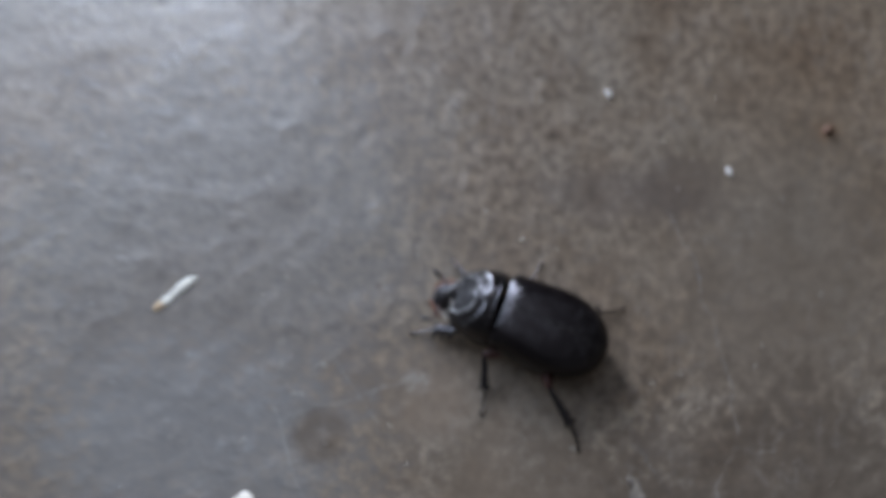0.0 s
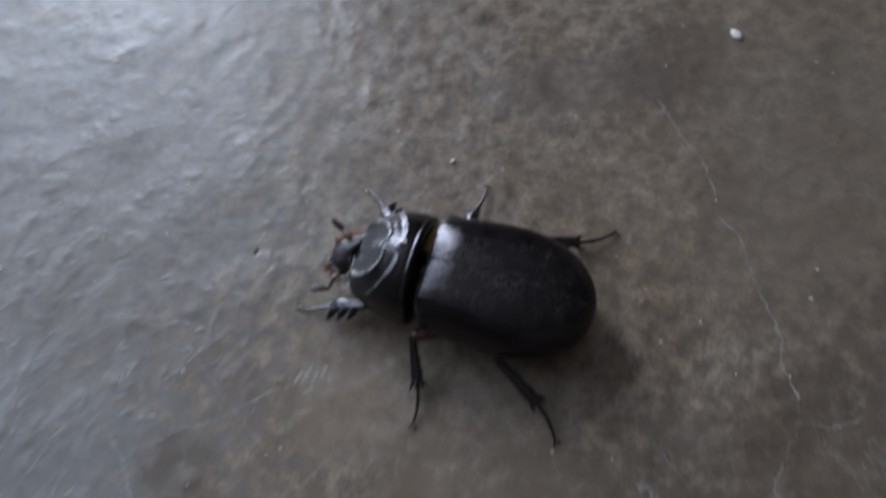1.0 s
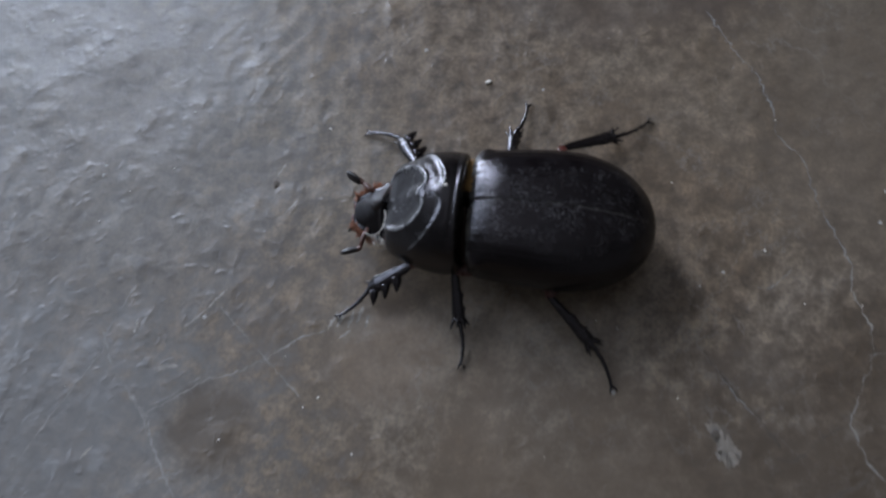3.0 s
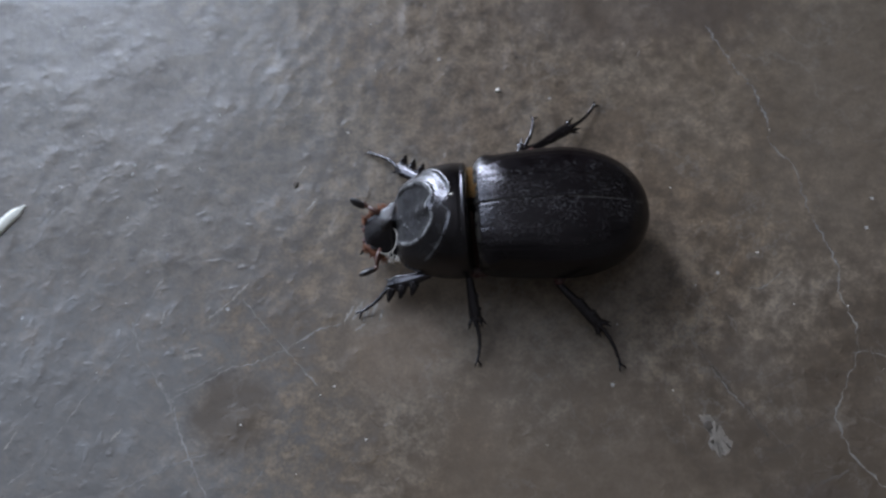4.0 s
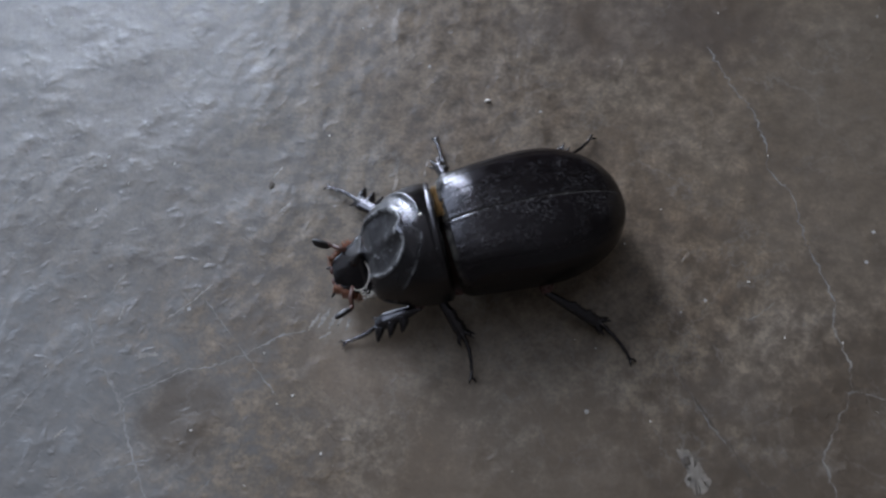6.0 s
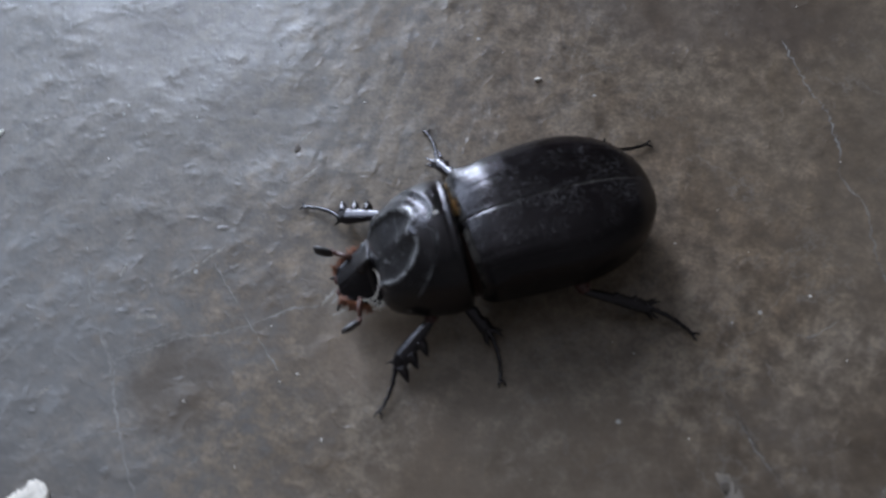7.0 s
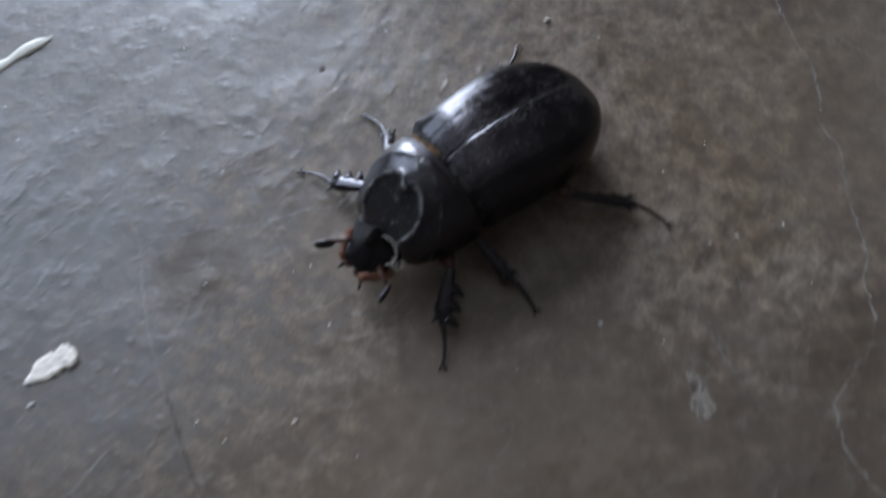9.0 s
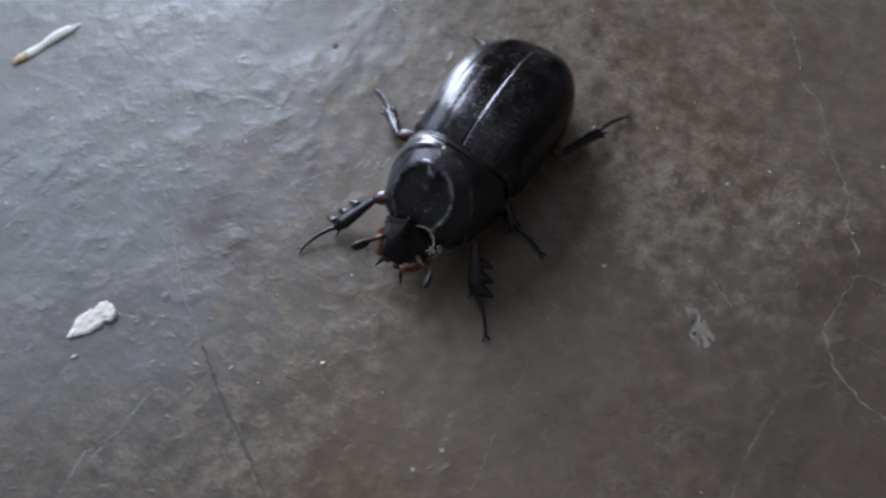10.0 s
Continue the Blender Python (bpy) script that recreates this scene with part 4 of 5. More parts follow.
def leg(kind, side):
    """Thigh ending at its own origin, shin and foot starting at theirs, all along x."""
    a = THIGH[kind]
    bm = bmesh.new()
    tube(bm, [(-a, 0, 0), (-a * 0.8, 0, 0), (-a * 0.45, 0, 0), (-a * 0.12, 0, 0), (0.25, 0, 0)], [0.7, 1.25, 1.35, 0.95, 0.45], 16, 0.72)
    thigh = part(kind + "_leg", bm, RED_LEG, beetle, "black spiny %s leg with a red-brown thigh" % kind)

    b = SHIN[kind]
    bm = bmesh.new()
    if kind == "front":
        tube(bm, [(-0.2, 0, 0), (b * 0.15, 0, 0), (b * 0.5, 0, 0), (b * 0.8, 0, 0), (b, 0, 0)], [0.42, 0.66, 0.92, 1.08, 0.7], 14, 0.6)
        for k, f in enumerate((0.42, 0.70, 0.98)):
            spine(bm, (b * f - 0.3, side * 0.65, 0), (b * f + 0.5, side * 2.2, -0.1), 0.66)
        spine(bm, (b * 0.9, -side * 0.5, 0), (b * 1.1, -side * 1.2, -0.2), 0.2)
    else:
        tube(bm, [(-0.2, 0, 0), (b * 0.2, 0, 0), (b * 0.55, 0, 0), (b * 0.85, 0, 0), (b, 0, 0)], [0.40, 0.54, 0.66, 0.82, 0.74], 14, 0.85)
        for f, r in ((0.45, 0.95), (0.52, 0.8), (0.72, 1.1), (0.78, 0.9)):
            for y, z in ((side, 0.3), (side * 0.5, 0.8), (-side * 0.6, 0.5)):
                spine(bm, (b * f - 0.15, y * 0.45, z * 0.4), (b * f + 0.5, y * r * 0.95, z * r * 0.8), 0.22, 6)
        for k in range(7):
            q = 2 * math.pi * k / 7
            spine(bm, (b - 0.25, 0.62 * math.cos(q), 0.5 * math.sin(q)), (b + 0.75 + 0.3 * (k % 2), 1.3 * math.cos(q), 0.9 * math.sin(q)), 0.26, 6)
    shin = fused(part("tibia", bm, LEG_SHELL, thigh))

    c = FOOT[kind]
    bm = bmesh.new()
    bend = side * 0.35
    for k in range(5):
        f0, f1 = k / 5, (k + 1) / 5
        y0, y1 = (bend * math.sin(math.pi * f) for f in (f0, f1))
        r = 0.30 - 0.025 * k
        tube(bm, [(c * 0.93 * f0, y0, 0), (c * 0.93 * (f0 + 0.05), y0, 0), (c * 0.93 * (f1 - 0.05), y1, 0), (c * 0.93 * f1, y1, 0)], [r * 0.92, r * 0.95, r * 1.0, r * 0.95], 10)
        if k < 4:
            for q in (0.25, -0.25):
                spine(bm, (c * 0.93 * f1 - 0.2, y1, -0.1), (c * 0.93 * f1 + 0.2, y1 + q, -0.2), 0.12, 5)
    for q in (1, -1):
        tube(bm, [(c * 0.92, 0, 0), (c * 0.98, q * 0.3, 0.05), (c * 1.04, q * 0.42, -0.1), (c * 1.07, q * 0.38, -0.25)], [0.16, 0.14, 0.09, 0.03], 8)
    foot = fused(part("tarsus", bm, LEG_SHELL, thigh, "thin jointed foot with two claws"), 0.00005)
    return thigh, shin, foot


front_left, front_right = leg("front", 1), leg("front", -1)
middle_left, middle_right = leg("middle", 1), leg("middle", -1)
hind_left, hind_right = leg("hind", 1), leg("hind", -1)


# ---- what moves ----


def motions():
    # the beetle turns to its left on the spot
    walk(beetle, [(t, pose(*p)) for t, *p in [
        (0, -0.00393, 0.00461, 0, 0.0, 0.0, 166.0),
        (0.5, -0.0038, 0.00376, 0, 0.0, 0.0, 167.0),
        (1, -0.00291, 0.00292, 0, 0.0, 0.0, 167.5),
        (1.5, -0.00308, 0.00251, 0, 0.0, 0.0, 169.1),
        (2, -0.00321, 0.00214, 0, 0.0, 0.0, 170.9),
        (2.5, -0.00405, 0.00198, 0, 0.0, 0.0, 172.7),
        (3, -0.0035, 0.00181, 0, 0.0, 0.0, 175.8),
        (3.2, -0.00367, 0.00191, 0, 0.0, 0.0, 177.0),
        (4.3, -0.00444, 0.00159, 0, 0.0, 0.0, 188.0),
        (4.5, -0.00479, 0.00134, 0, 0.0, 0.0, 189.0),
        (5, -0.00488, 0.00114, 0, 0.0, 0.0, 191.7),
        (5.5, -0.0049, 0.00093, 0, 0.0, 0.0, 195.5),
        (5.7, -0.00456, 0.00089, 0, 0.0, 0.0, 196.6),
        (6.8, -0.00534, -0.00112, 0, 0.0, 0.0, 209.2),
        (7, -0.00617, -0.00198, 0, 0.0, 0.0, 209.6),
        (7.5, -0.00633, -0.00233, 0, 0.0, 0.0, 211.7),
        (8, -0.00646, -0.0031, 0, 0.0, 0.0, 214.9),
        (8.5, -0.0072, -0.00424, 0, 0.0, 0.0, 225.7),
        (9, -0.00858, -0.00585, 0, 0.0, 0.0, 232.6),
        (9.5, -0.00823, -0.00748, 0, 0.0, 0.0, 240.5),
        (10, -0.00762, -0.00976, 0, 0.0, 0.0, 252.8)]])
    walk(prothorax, [(t, pose(*p)) for t, *p in [
        (0, 0.0013, 0.00003, 0.0075, 0.0, 0.0, 4.1),
        (0.5, 0.00183, 0.00006, 0.0075, 0.0, 0.0, 0.2),
        (1, 0.00216, 0.00006, 0.0075, 0.0, 0.0, -1.6),
        (1.5, 0.00225, 0.00004, 0.0075, 0.0, 0.0, -3.3),
        (2, 0.00217, 0.00004, 0.0075, 0.0, 0.0, -4.1),
        (2.5, 0.0021, 0.00004, 0.0075, 0.0, 0.0, -3.2),
        (3, 0.00218, 0.00004, 0.0075, 0.0, 0.0, -1.8),
        (3.2, 0.00225, 0.00004, 0.0075, 0.0, 0.0, -0.7),
        (4.3, 0.00225, 0.00005, 0.0075, 0.0, 0.0, -0.4),
        (4.5, 0.00225, 0.00005, 0.0075, 0.0, 0.0, -0.4),
        (5, 0.00225, 0.00004, 0.0075, 0.0, 0.0, -0.9),
        (5.5, 0.00222, 0.00002, 0.0075, 0.0, 0.0, -1.6),
        (5.7, 0.00217, 0.00003, 0.0075, 0.0, 0.0, -1.2),
        (6.8, 0.0021, -0.00001, 0.0075, 0.0, 0.0, -2.4),
        (7, 0.002, -0.00001, 0.0075, 0.0, 0.0, -3.5),
        (7.5, 0.00195, -0.00001, 0.0075, 0.0, 0.0, -3.5),
        (8, 0.00195, -0.00002, 0.0075, 0.0, 0.0, -1.9),
        (8.5, 0.00195, -0.00005, 0.0075, 0.0, 0.0, 0.3),
        (9, 0.00195, -0.00002, 0.0075, 0.0, 0.0, 3.0),
        (9.5, 0.00185, -0.00002, 0.0075, 0.0, 0.0, 0.8),
        (10, 0.00154, 0.00004, 0.0075, 0.0, 0.0, -7.7)]])
    # front left leg: thigh, shin and foot
    walk(front_left[0], [(t, pose(*p)) for t, *p in [
        (0, 0.00777, 0.00592, 0.0043, 0.0, -20.8, 54.5),
        (0.5, 0.00803, 0.00605, 0.0043, 0.0, -17.4, 62.1),
        (1, 0.00955, 0.00561, 0.0043, 0.0, -13.3, 34.4),
        (1.5, 0.00984, 0.00526, 0.0043, 0.0, -13.1, 29.7),
        (2, 0.00769, 0.00595, 0.0043, 0.0, -16.9, 79.5),
        (2.5, 0.00975, 0.00619, 0.0043, 0.0, -11.3, 43.8),
        (3, 0.0092, 0.00609, 0.0043, 0.0, -13.0, 46.7),
        (3.2, 0.009, 0.00608, 0.0043, 0.0, -13.7, 46.9),
        (4.3, 0.00837, 0.00616, 0.0043, 0.0, -15.4, 58.0),
        (4.5, 0.0081, 0.00564, 0.0043, 0.0, -19.8, 56.6),
        (5, 0.00829, 0.00494, 0.0043, 0.0, -24.0, 38.0),
        (5.5, 0.00838, 0.00605, 0.0043, 0.0, -15.6, 59.7),
        (5.7, 0.00727, 0.00653, 0.0043, 0.0, -15.0, 86.0),
        (6.8, 0.00884, 0.00671, 0.0043, 0.0, -11.7, 60.2),
        (7, 0.00844, 0.00659, 0.0043, 0.0, -12.5, 67.5),
        (7.5, 0.00861, 0.00623, 0.0043, 0.0, -13.6, 61.6),
        (8, 0.00756, 0.00671, 0.0043, 0.0, -13.4, 81.6),
        (8.5, 0.00639, 0.00676, 0.0043, 0.0, -13.8, 101.9),
        (9, 0.00785, 0.00805, 0.0043, 0.0, -10.0, 74.3),
        (9.5, 0.00862, 0.00698, 0.0043, 0.0, -11.7, 60.1),
        (10, 0.00923, 0.0058, 0.0043, 0.0, -12.8, 55.5)]])
    walk(front_left[1], [(t, pose(*p)) for t, *p in [
        (0, 0, 0, 0, -18.3, 37.6, -54.1),
        (0.5, 0, 0, 0, -18.1, 30.6, -71.8),
        (1, 0, 0, 0, -8.2, 35.2, -34.5),
        (1.5, 0, 0, 0, -7.5, 35.3, -31.7),
        (2, 0, 0, 0, -18.1, 21.2, -102.9),
        (2.5, 0, 0, 0, -3.4, 34.9, -16.0),
        (3, 0, 0, 0, -5.4, 36.1, -22.7),
        (3.2, 0, 0, 0, -6.6, 36.4, -26.4),
        (4.3, 0, 0, 0, -15.3, 31.5, -64.7),
        (4.5, 0, 0, 0, -19.5, 34.1, -64.4),
        (5, 0, 0, 0, -17.6, 43.1, -42.7),
        (5.5, 0, 0, 0, -16.1, 30.3, -69.9),
        (5.7, 0, 0, 0, -16.2, 22.1, -100.4),
        (6.8, 0, 0, 0, -6.7, 34.1, -31.9),
        (7, 0, 0, 0, -9.3, 33.5, -43.1),
        (7.5, 0, 0, 0, -9.9, 34.4, -42.1),
        (8, 0, 0, 0, -14.2, 28.3, -74.2),
        (8.5, 0, 0, 0, -14.5, 28.8, -72.9),
        (9, 0, 0, 0, -6.6, 32.1, -37.3),
        (9.5, 0, 0, 0, -6.2, 34.4, -28.9),
        (10, 0, 0, 0, -6.4, 35.5, -27.3)]])
    walk(front_left[2], [(t, pose(*p)) for t, *p in [
        (0, 0.00297, -0.0041, -0.00391, -10.7, 32.5, -30.5),
        (0.5, 0.00172, -0.00523, -0.00326, -12.7, 26.9, -45.5),
        (1, 0.00431, -0.00296, -0.00369, -5.7, 26.4, -24.7),
        (1.5, 0.00444, -0.00275, -0.0037, -5.9, 26.1, -26.0),
        (2, -0.00133, -0.00582, -0.00231, -16.4, 20.6, -70.5),
        (2.5, 0.00505, -0.00145, -0.00366, 2.1, 25.3, 10.5),
        (3, 0.00477, -0.002, -0.00377, -0.5, 27.2, -2.3),
        (3.2, 0.00461, -0.00229, -0.0038, 0.2, 27.9, 0.8),
        (4.3, 0.00233, -0.00494, -0.00334, -8.1, 27.7, -31.0),
        (4.5, 0.00229, -0.00478, -0.00358, -11.7, 30.8, -35.5),
        (5, 0.00343, -0.00317, -0.00438, -11.1, 36.1, -27.2),
        (5.5, 0.0019, -0.00519, -0.00323, -14.1, 22.3, -61.3),
        (5.7, -0.00107, -0.00583, -0.0024, -15.5, 15.4, -87.6),
        (6.8, 0.0045, -0.0028, -0.00359, -2.8, 25.6, -13.7),
        (7, 0.0039, -0.00365, -0.00353, -3.9, 26.2, -17.6),
        (7.5, 0.00392, -0.00354, -0.00362, -3.5, 27.4, -14.8),
        (8, 0.00153, -0.00542, -0.00304, -11.5, 22.1, -56.0),
        (8.5, 0.00165, -0.00536, -0.00308, -11.0, 23.3, -50.9),
        (9, 0.00431, -0.00328, -0.0034, -3.8, 23.6, -21.7),
        (9.5, 0.00462, -0.00255, -0.00362, -3.4, 25.5, -16.2),
        (10, 0.00463, -0.00239, -0.00372, -3.3, 26.6, -14.7)]])
    # middle left leg: thigh, shin and foot
    walk(middle_left[0], [(t, pose(*p)) for t, *p in [
        (0, 0.00193, 0.00875, 0.0043, 0.0, -6.0, 40.6),
        (0.5, 0.0018, 0.00858, 0.0043, 0.0, -6.2, 40.2),
        (1, 0.00263, 0.00827, 0.0043, 0.0, -5.7, 33.8),
        (1.5, 0.00305, 0.00783, 0.0043, 0.0, -5.6, 29.0),
        (2, 0.00351, 0.0073, 0.0043, 0.0, -5.5, 23.5),
        (2.5, 0.00296, 0.00692, 0.0043, 0.0, -6.0, 22.4),
        (3, 0.00385, 0.00633, 0.0043, 0.0, -5.5, 15.4),
        (3.2, 0.00388, 0.00633, 0.0043, 0.0, -5.5, 15.3),
        (4.3, 0.00377, 0.00639, 0.0043, 0.0, -5.6, 16.0),
        (4.5, 0.00344, 0.00613, 0.0043, 0.0, -5.9, 14.6),
        (5, 0.00374, 0.006, 0.0043, 0.0, -5.7, 13.0),
        (5.5, 0.00379, 0.00588, 0.0043, 0.0, -5.7, 11.8),
        (5.7, 0.00441, 0.00559, 0.0043, 0.0, -5.3, 8.6),
        (6.8, 0.00586, 0.00467, 0.0043, 0.0, -4.5, 1.1),
        (7, 0.00495, 0.00414, 0.0043, 0.0, -5.0, -2.6),
        (7.5, 0.00475, 0.00547, 0.0043, 0.0, -5.1, 7.1),
        (8, 0.00218, 0.0078, 0.0043, 0.0, -6.6, 32.5),
        (8.5, 0.00375, 0.00729, 0.0043, 0.0, -5.6, 22.3),
        (9, 0.00322, 0.00639, 0.0043, 0.0, -6.2, 16.7),
        (9.5, 0.00113, 0.00568, 0.0043, 0.0, -9.3, 15.7),
        (10, -0.00017, 0.00369, 0.0043, 0.0, -13.4, -16.0)]])
    walk(middle_left[1], [(t, pose(*p)) for t, *p in [
        (0, 0, 0, 0, 6.3, 26.6, 73.8),
        (0.5, 0, 0, 0, 6.5, 26.7, 73.5),
        (1, 0, 0, 0, 6.2, 26.0, 79.2),
        (1.5, 0, 0, 0, 6.2, 25.6, 82.9),
        (2, 0, 0, 0, 6.1, 25.2, 86.7),
        (2.5, 0, 0, 0, 6.6, 25.4, 85.3),
        (3, 0, 0, 0, 6.1, 25.2, 86.7),
        (3.2, 0, 0, 0, 6.1, 25.3, 86.3),
        (4.3, 0, 0, 0, 6.1, 25.8, 81.1),
        (4.5, 0, 0, 0, 6.5, 25.6, 83.4),
        (5, 0, 0, 0, 6.2, 25.6, 82.7),
        (5.5, 0, 0, 0, 6.3, 24.8, 91.2),
        (5.7, 0, 0, 0, 5.8, 24.2, 97.6),
        (6.8, 0, 0, 0, 4.3, 22.6, 120.4),
        (7, 0, 0, 0, 4.8, 22.4, 119.9),
        (7.5, 0, 0, 0, 5.2, 22.8, 113.7),
        (8, 0, 0, 0, 6.8, 27.1, 71.1),
        (8.5, 0, 0, 0, 6.1, 25.5, 83.8),
        (9, 0, 0, 0, 6.8, 25.8, 81.9),
        (9.5, 0, 0, 0, 7.2, 31.7, 44.2),
        (10, 0, 0, 0, 13.9, 29.9, 70.9)]])
    walk(middle_left[2], [(t, pose(*p)) for t, *p in [
        (0, 0.00154, 0.00533, -0.00278, 5.6, 16.5, 65.2),
        (0.5, 0.00158, 0.00531, -0.00279, 5.6, 17.0, 61.3),
        (1, 0.00105, 0.00547, -0.00272, 5.4, 16.3, 66.0),
        (1.5, 0.0007, 0.00555, -0.00268, 5.5, 15.8, 71.2),
        (2, 0.00033, 0.0056, -0.00264, 5.5, 15.2, 77.6),
        (2.5, 0.00046, 0.00558, -0.00266, 6.1, 15.2, 78.8),
        (3, 0.00032, 0.0056, -0.00264, 5.7, 14.6, 83.7),
        (3.2, 0.00036, 0.00559, -0.00265, 5.7, 14.6, 84.3),
        (4.3, 0.00086, 0.00552, -0.0027, 5.4, 15.9, 70.5),
        (4.5, 0.00065, 0.00555, -0.00268, 5.7, 16.1, 69.9),
        (5, 0.00071, 0.00554, -0.00268, 5.6, 15.8, 72.0),
        (5.5, -0.00011, 0.00563, -0.0026, 5.7, 15.2, 77.8),
        (5.7, -0.00074, 0.00561, -0.00254, 5.3, 14.9, 79.8),
        (6.8, -0.00289, 0.00494, -0.00238, 4.6, 14.3, 85.6),
        (7, -0.00286, 0.00497, -0.00236, 5.2, 14.2, 87.4),
        (7.5, -0.00229, 0.00523, -0.0024, 5.2, 13.3, 97.4),
        (8, 0.00179, 0.00522, -0.00282, 6.0, 17.1, 62.4),
        (8.5, 0.0006, 0.00556, -0.00267, 5.1, 16.6, 62.4),
        (9, 0.00079, 0.00552, -0.0027, 6.2, 15.5, 76.2),
        (9.5, 0.00378, 0.00368, -0.00326, 9.5, 15.4, 82.3),
        (10, 0.00176, 0.00508, -0.00309, 13.7, 13.0, 95.5)]])
    # hind left leg: thigh, shin and foot
    walk(hind_left[0], [(t, pose(*p)) for t, *p in [
        (0, -0.01193, 0.00991, 0.0043, 0.0, -6.1, 119.9),
        (0.5, -0.00964, 0.00774, 0.0043, 0.0, -10.8, 105.5),
        (1, -0.00859, 0.00834, 0.0043, 0.0, -9.4, 88.6),
        (1.5, -0.00823, 0.00844, 0.0043, 0.0, -9.3, 84.2),
        (2, -0.00782, 0.00824, 0.0043, 0.0, -9.6, 78.3),
        (2.5, -0.00834, 0.00859, 0.0043, 0.0, -9.0, 85.9),
        (3, -0.00779, 0.00866, 0.0043, 0.0, -8.9, 79.4),
        (3.2, -0.00788, 0.00799, 0.0043, 0.0, -10.5, 78.8),
        (4.3, -0.00739, 0.00874, 0.0043, 0.0, -8.6, 74.7),
        (4.5, -0.00791, 0.00843, 0.0043, 0.0, -9.5, 80.5),
        (5, -0.00779, 0.00864, 0.0043, 0.0, -9.0, 79.3),
        (5.5, -0.00811, 0.00843, 0.0043, 0.0, -9.7, 83.4),
        (5.7, -0.00754, 0.00869, 0.0043, 0.0, -8.9, 76.6),
        (6.8, -0.00809, 0.00892, 0.0043, 0.0, -9.0, 84.7),
        (7, -0.00852, 0.00893, 0.0043, 0.0, -9.0, 90.2),
        (7.5, -0.00837, 0.00886, 0.0043, 0.0, -9.1, 88.3),
        (8, -0.0091, 0.0086, 0.0043, 0.0, -9.8, 99.0),
        (8.5, -0.0085, 0.00916, 0.0043, 0.0, -9.0, 91.6),
        (9, -0.00908, 0.00951, 0.0043, 0.0, -8.1, 97.7),
        (9.5, -0.00833, 0.00954, 0.0043, 0.0, -8.0, 88.4),
        (10, -0.00735, 0.00909, 0.0043, 0.0, -8.4, 75.9)]])
    walk(hind_left[1], [(t, pose(*p)) for t, *p in [
        (0, 0, 0, 0, 2.8, 25.5, 25.7),
        (0.5, 0, 0, 0, 8.2, 27.8, 45.5),
        (1, 0, 0, 0, 9.1, 24.2, 65.1),
        (1.5, 0, 0, 0, 9.3, 23.6, 68.9),
        (2, 0, 0, 0, 9.8, 23.2, 72.7),
        (2.5, 0, 0, 0, 8.7, 24.1, 65.0),
        (3, 0, 0, 0, 8.4, 24.4, 62.4),
        (3.2, 0, 0, 0, 9.7, 25.6, 60.0),
        (4.3, 0, 0, 0, 8.1, 24.3, 61.7),
        (4.5, 0, 0, 0, 8.2, 25.7, 54.3),
        (5, 0, 0, 0, 8.1, 25.0, 58.1),
        (5.5, 0, 0, 0, 8.7, 25.5, 57.3),
        (5.7, 0, 0, 0, 8.4, 24.4, 61.9),
        (6.8, 0, 0, 0, 8.9, 23.6, 68.3),
        (7, 0, 0, 0, 8.8, 23.8, 66.5),
        (7.5, 0, 0, 0, 8.6, 24.4, 63.0),
        (8, 0, 0, 0, 7.5, 26.9, 46.7),
        (8.5, 0, 0, 0, 7.1, 26.1, 48.3),
        (9, 0, 0, 0, 6.5, 25.5, 48.9),
        (9.5, 0, 0, 0, 7.9, 23.3, 67.4),
        (10, 0, 0, 0, 8.9, 20.1, 90.9)]])
    walk(hind_left[2], [(t, pose(*p)) for t, *p in [
        (0, 0.00618, 0.00298, -0.00327, 1.3, 19.2, 12.0),
        (0.5, 0.00471, 0.00479, -0.00354, 4.6, 23.1, 24.8),
        (1, 0.00292, 0.00629, -0.00312, 6.8, 20.0, 45.0),
        (1.5, 0.0025, 0.0065, -0.00305, 7.1, 19.6, 47.7),
        (2, 0.00207, 0.00667, -0.00299, 7.7, 19.4, 51.5),
        (2.5, 0.00294, 0.00629, -0.0031, 6.1, 20.1, 41.3),
        (3, 0.00321, 0.00614, -0.00314, 6.2, 19.9, 42.5),
        (3.2, 0.00343, 0.00594, -0.00328, 7.2, 21.1, 42.4),
        (4.3, 0.00328, 0.0061, -0.00313, 5.2, 20.3, 36.0),
        (4.5, 0.004, 0.00556, -0.0033, 4.6, 21.6, 28.7),
        (5, 0.00364, 0.00585, -0.00321, 4.2, 21.3, 27.0),
        (5.5, 0.0037, 0.00578, -0.00327, 3.9, 22.2, 23.2),
        (5.7, 0.00326, 0.0061, -0.00314, 5.1, 20.7, 33.8),
        (6.8, 0.00258, 0.00647, -0.00304, 6.5, 19.7, 45.0),
        (7, 0.00277, 0.00638, -0.00307, 6.3, 19.9, 43.3),
        (7.5, 0.00314, 0.00617, -0.00314, 7.3, 19.0, 51.6),
        (8, 0.00464, 0.00494, -0.00344, 5.1, 21.7, 30.8),
        (8.5, 0.00454, 0.0051, -0.00335, 3.5, 21.5, 22.6),
        (9, 0.00451, 0.00517, -0.00327, 2.6, 21.0, 18.3),
        (9.5, 0.00268, 0.00644, -0.003, 7.7, 16.2, 69.3),
        (10, -0.00011, 0.00714, -0.00261, 8.6, 14.3, 83.9)]])
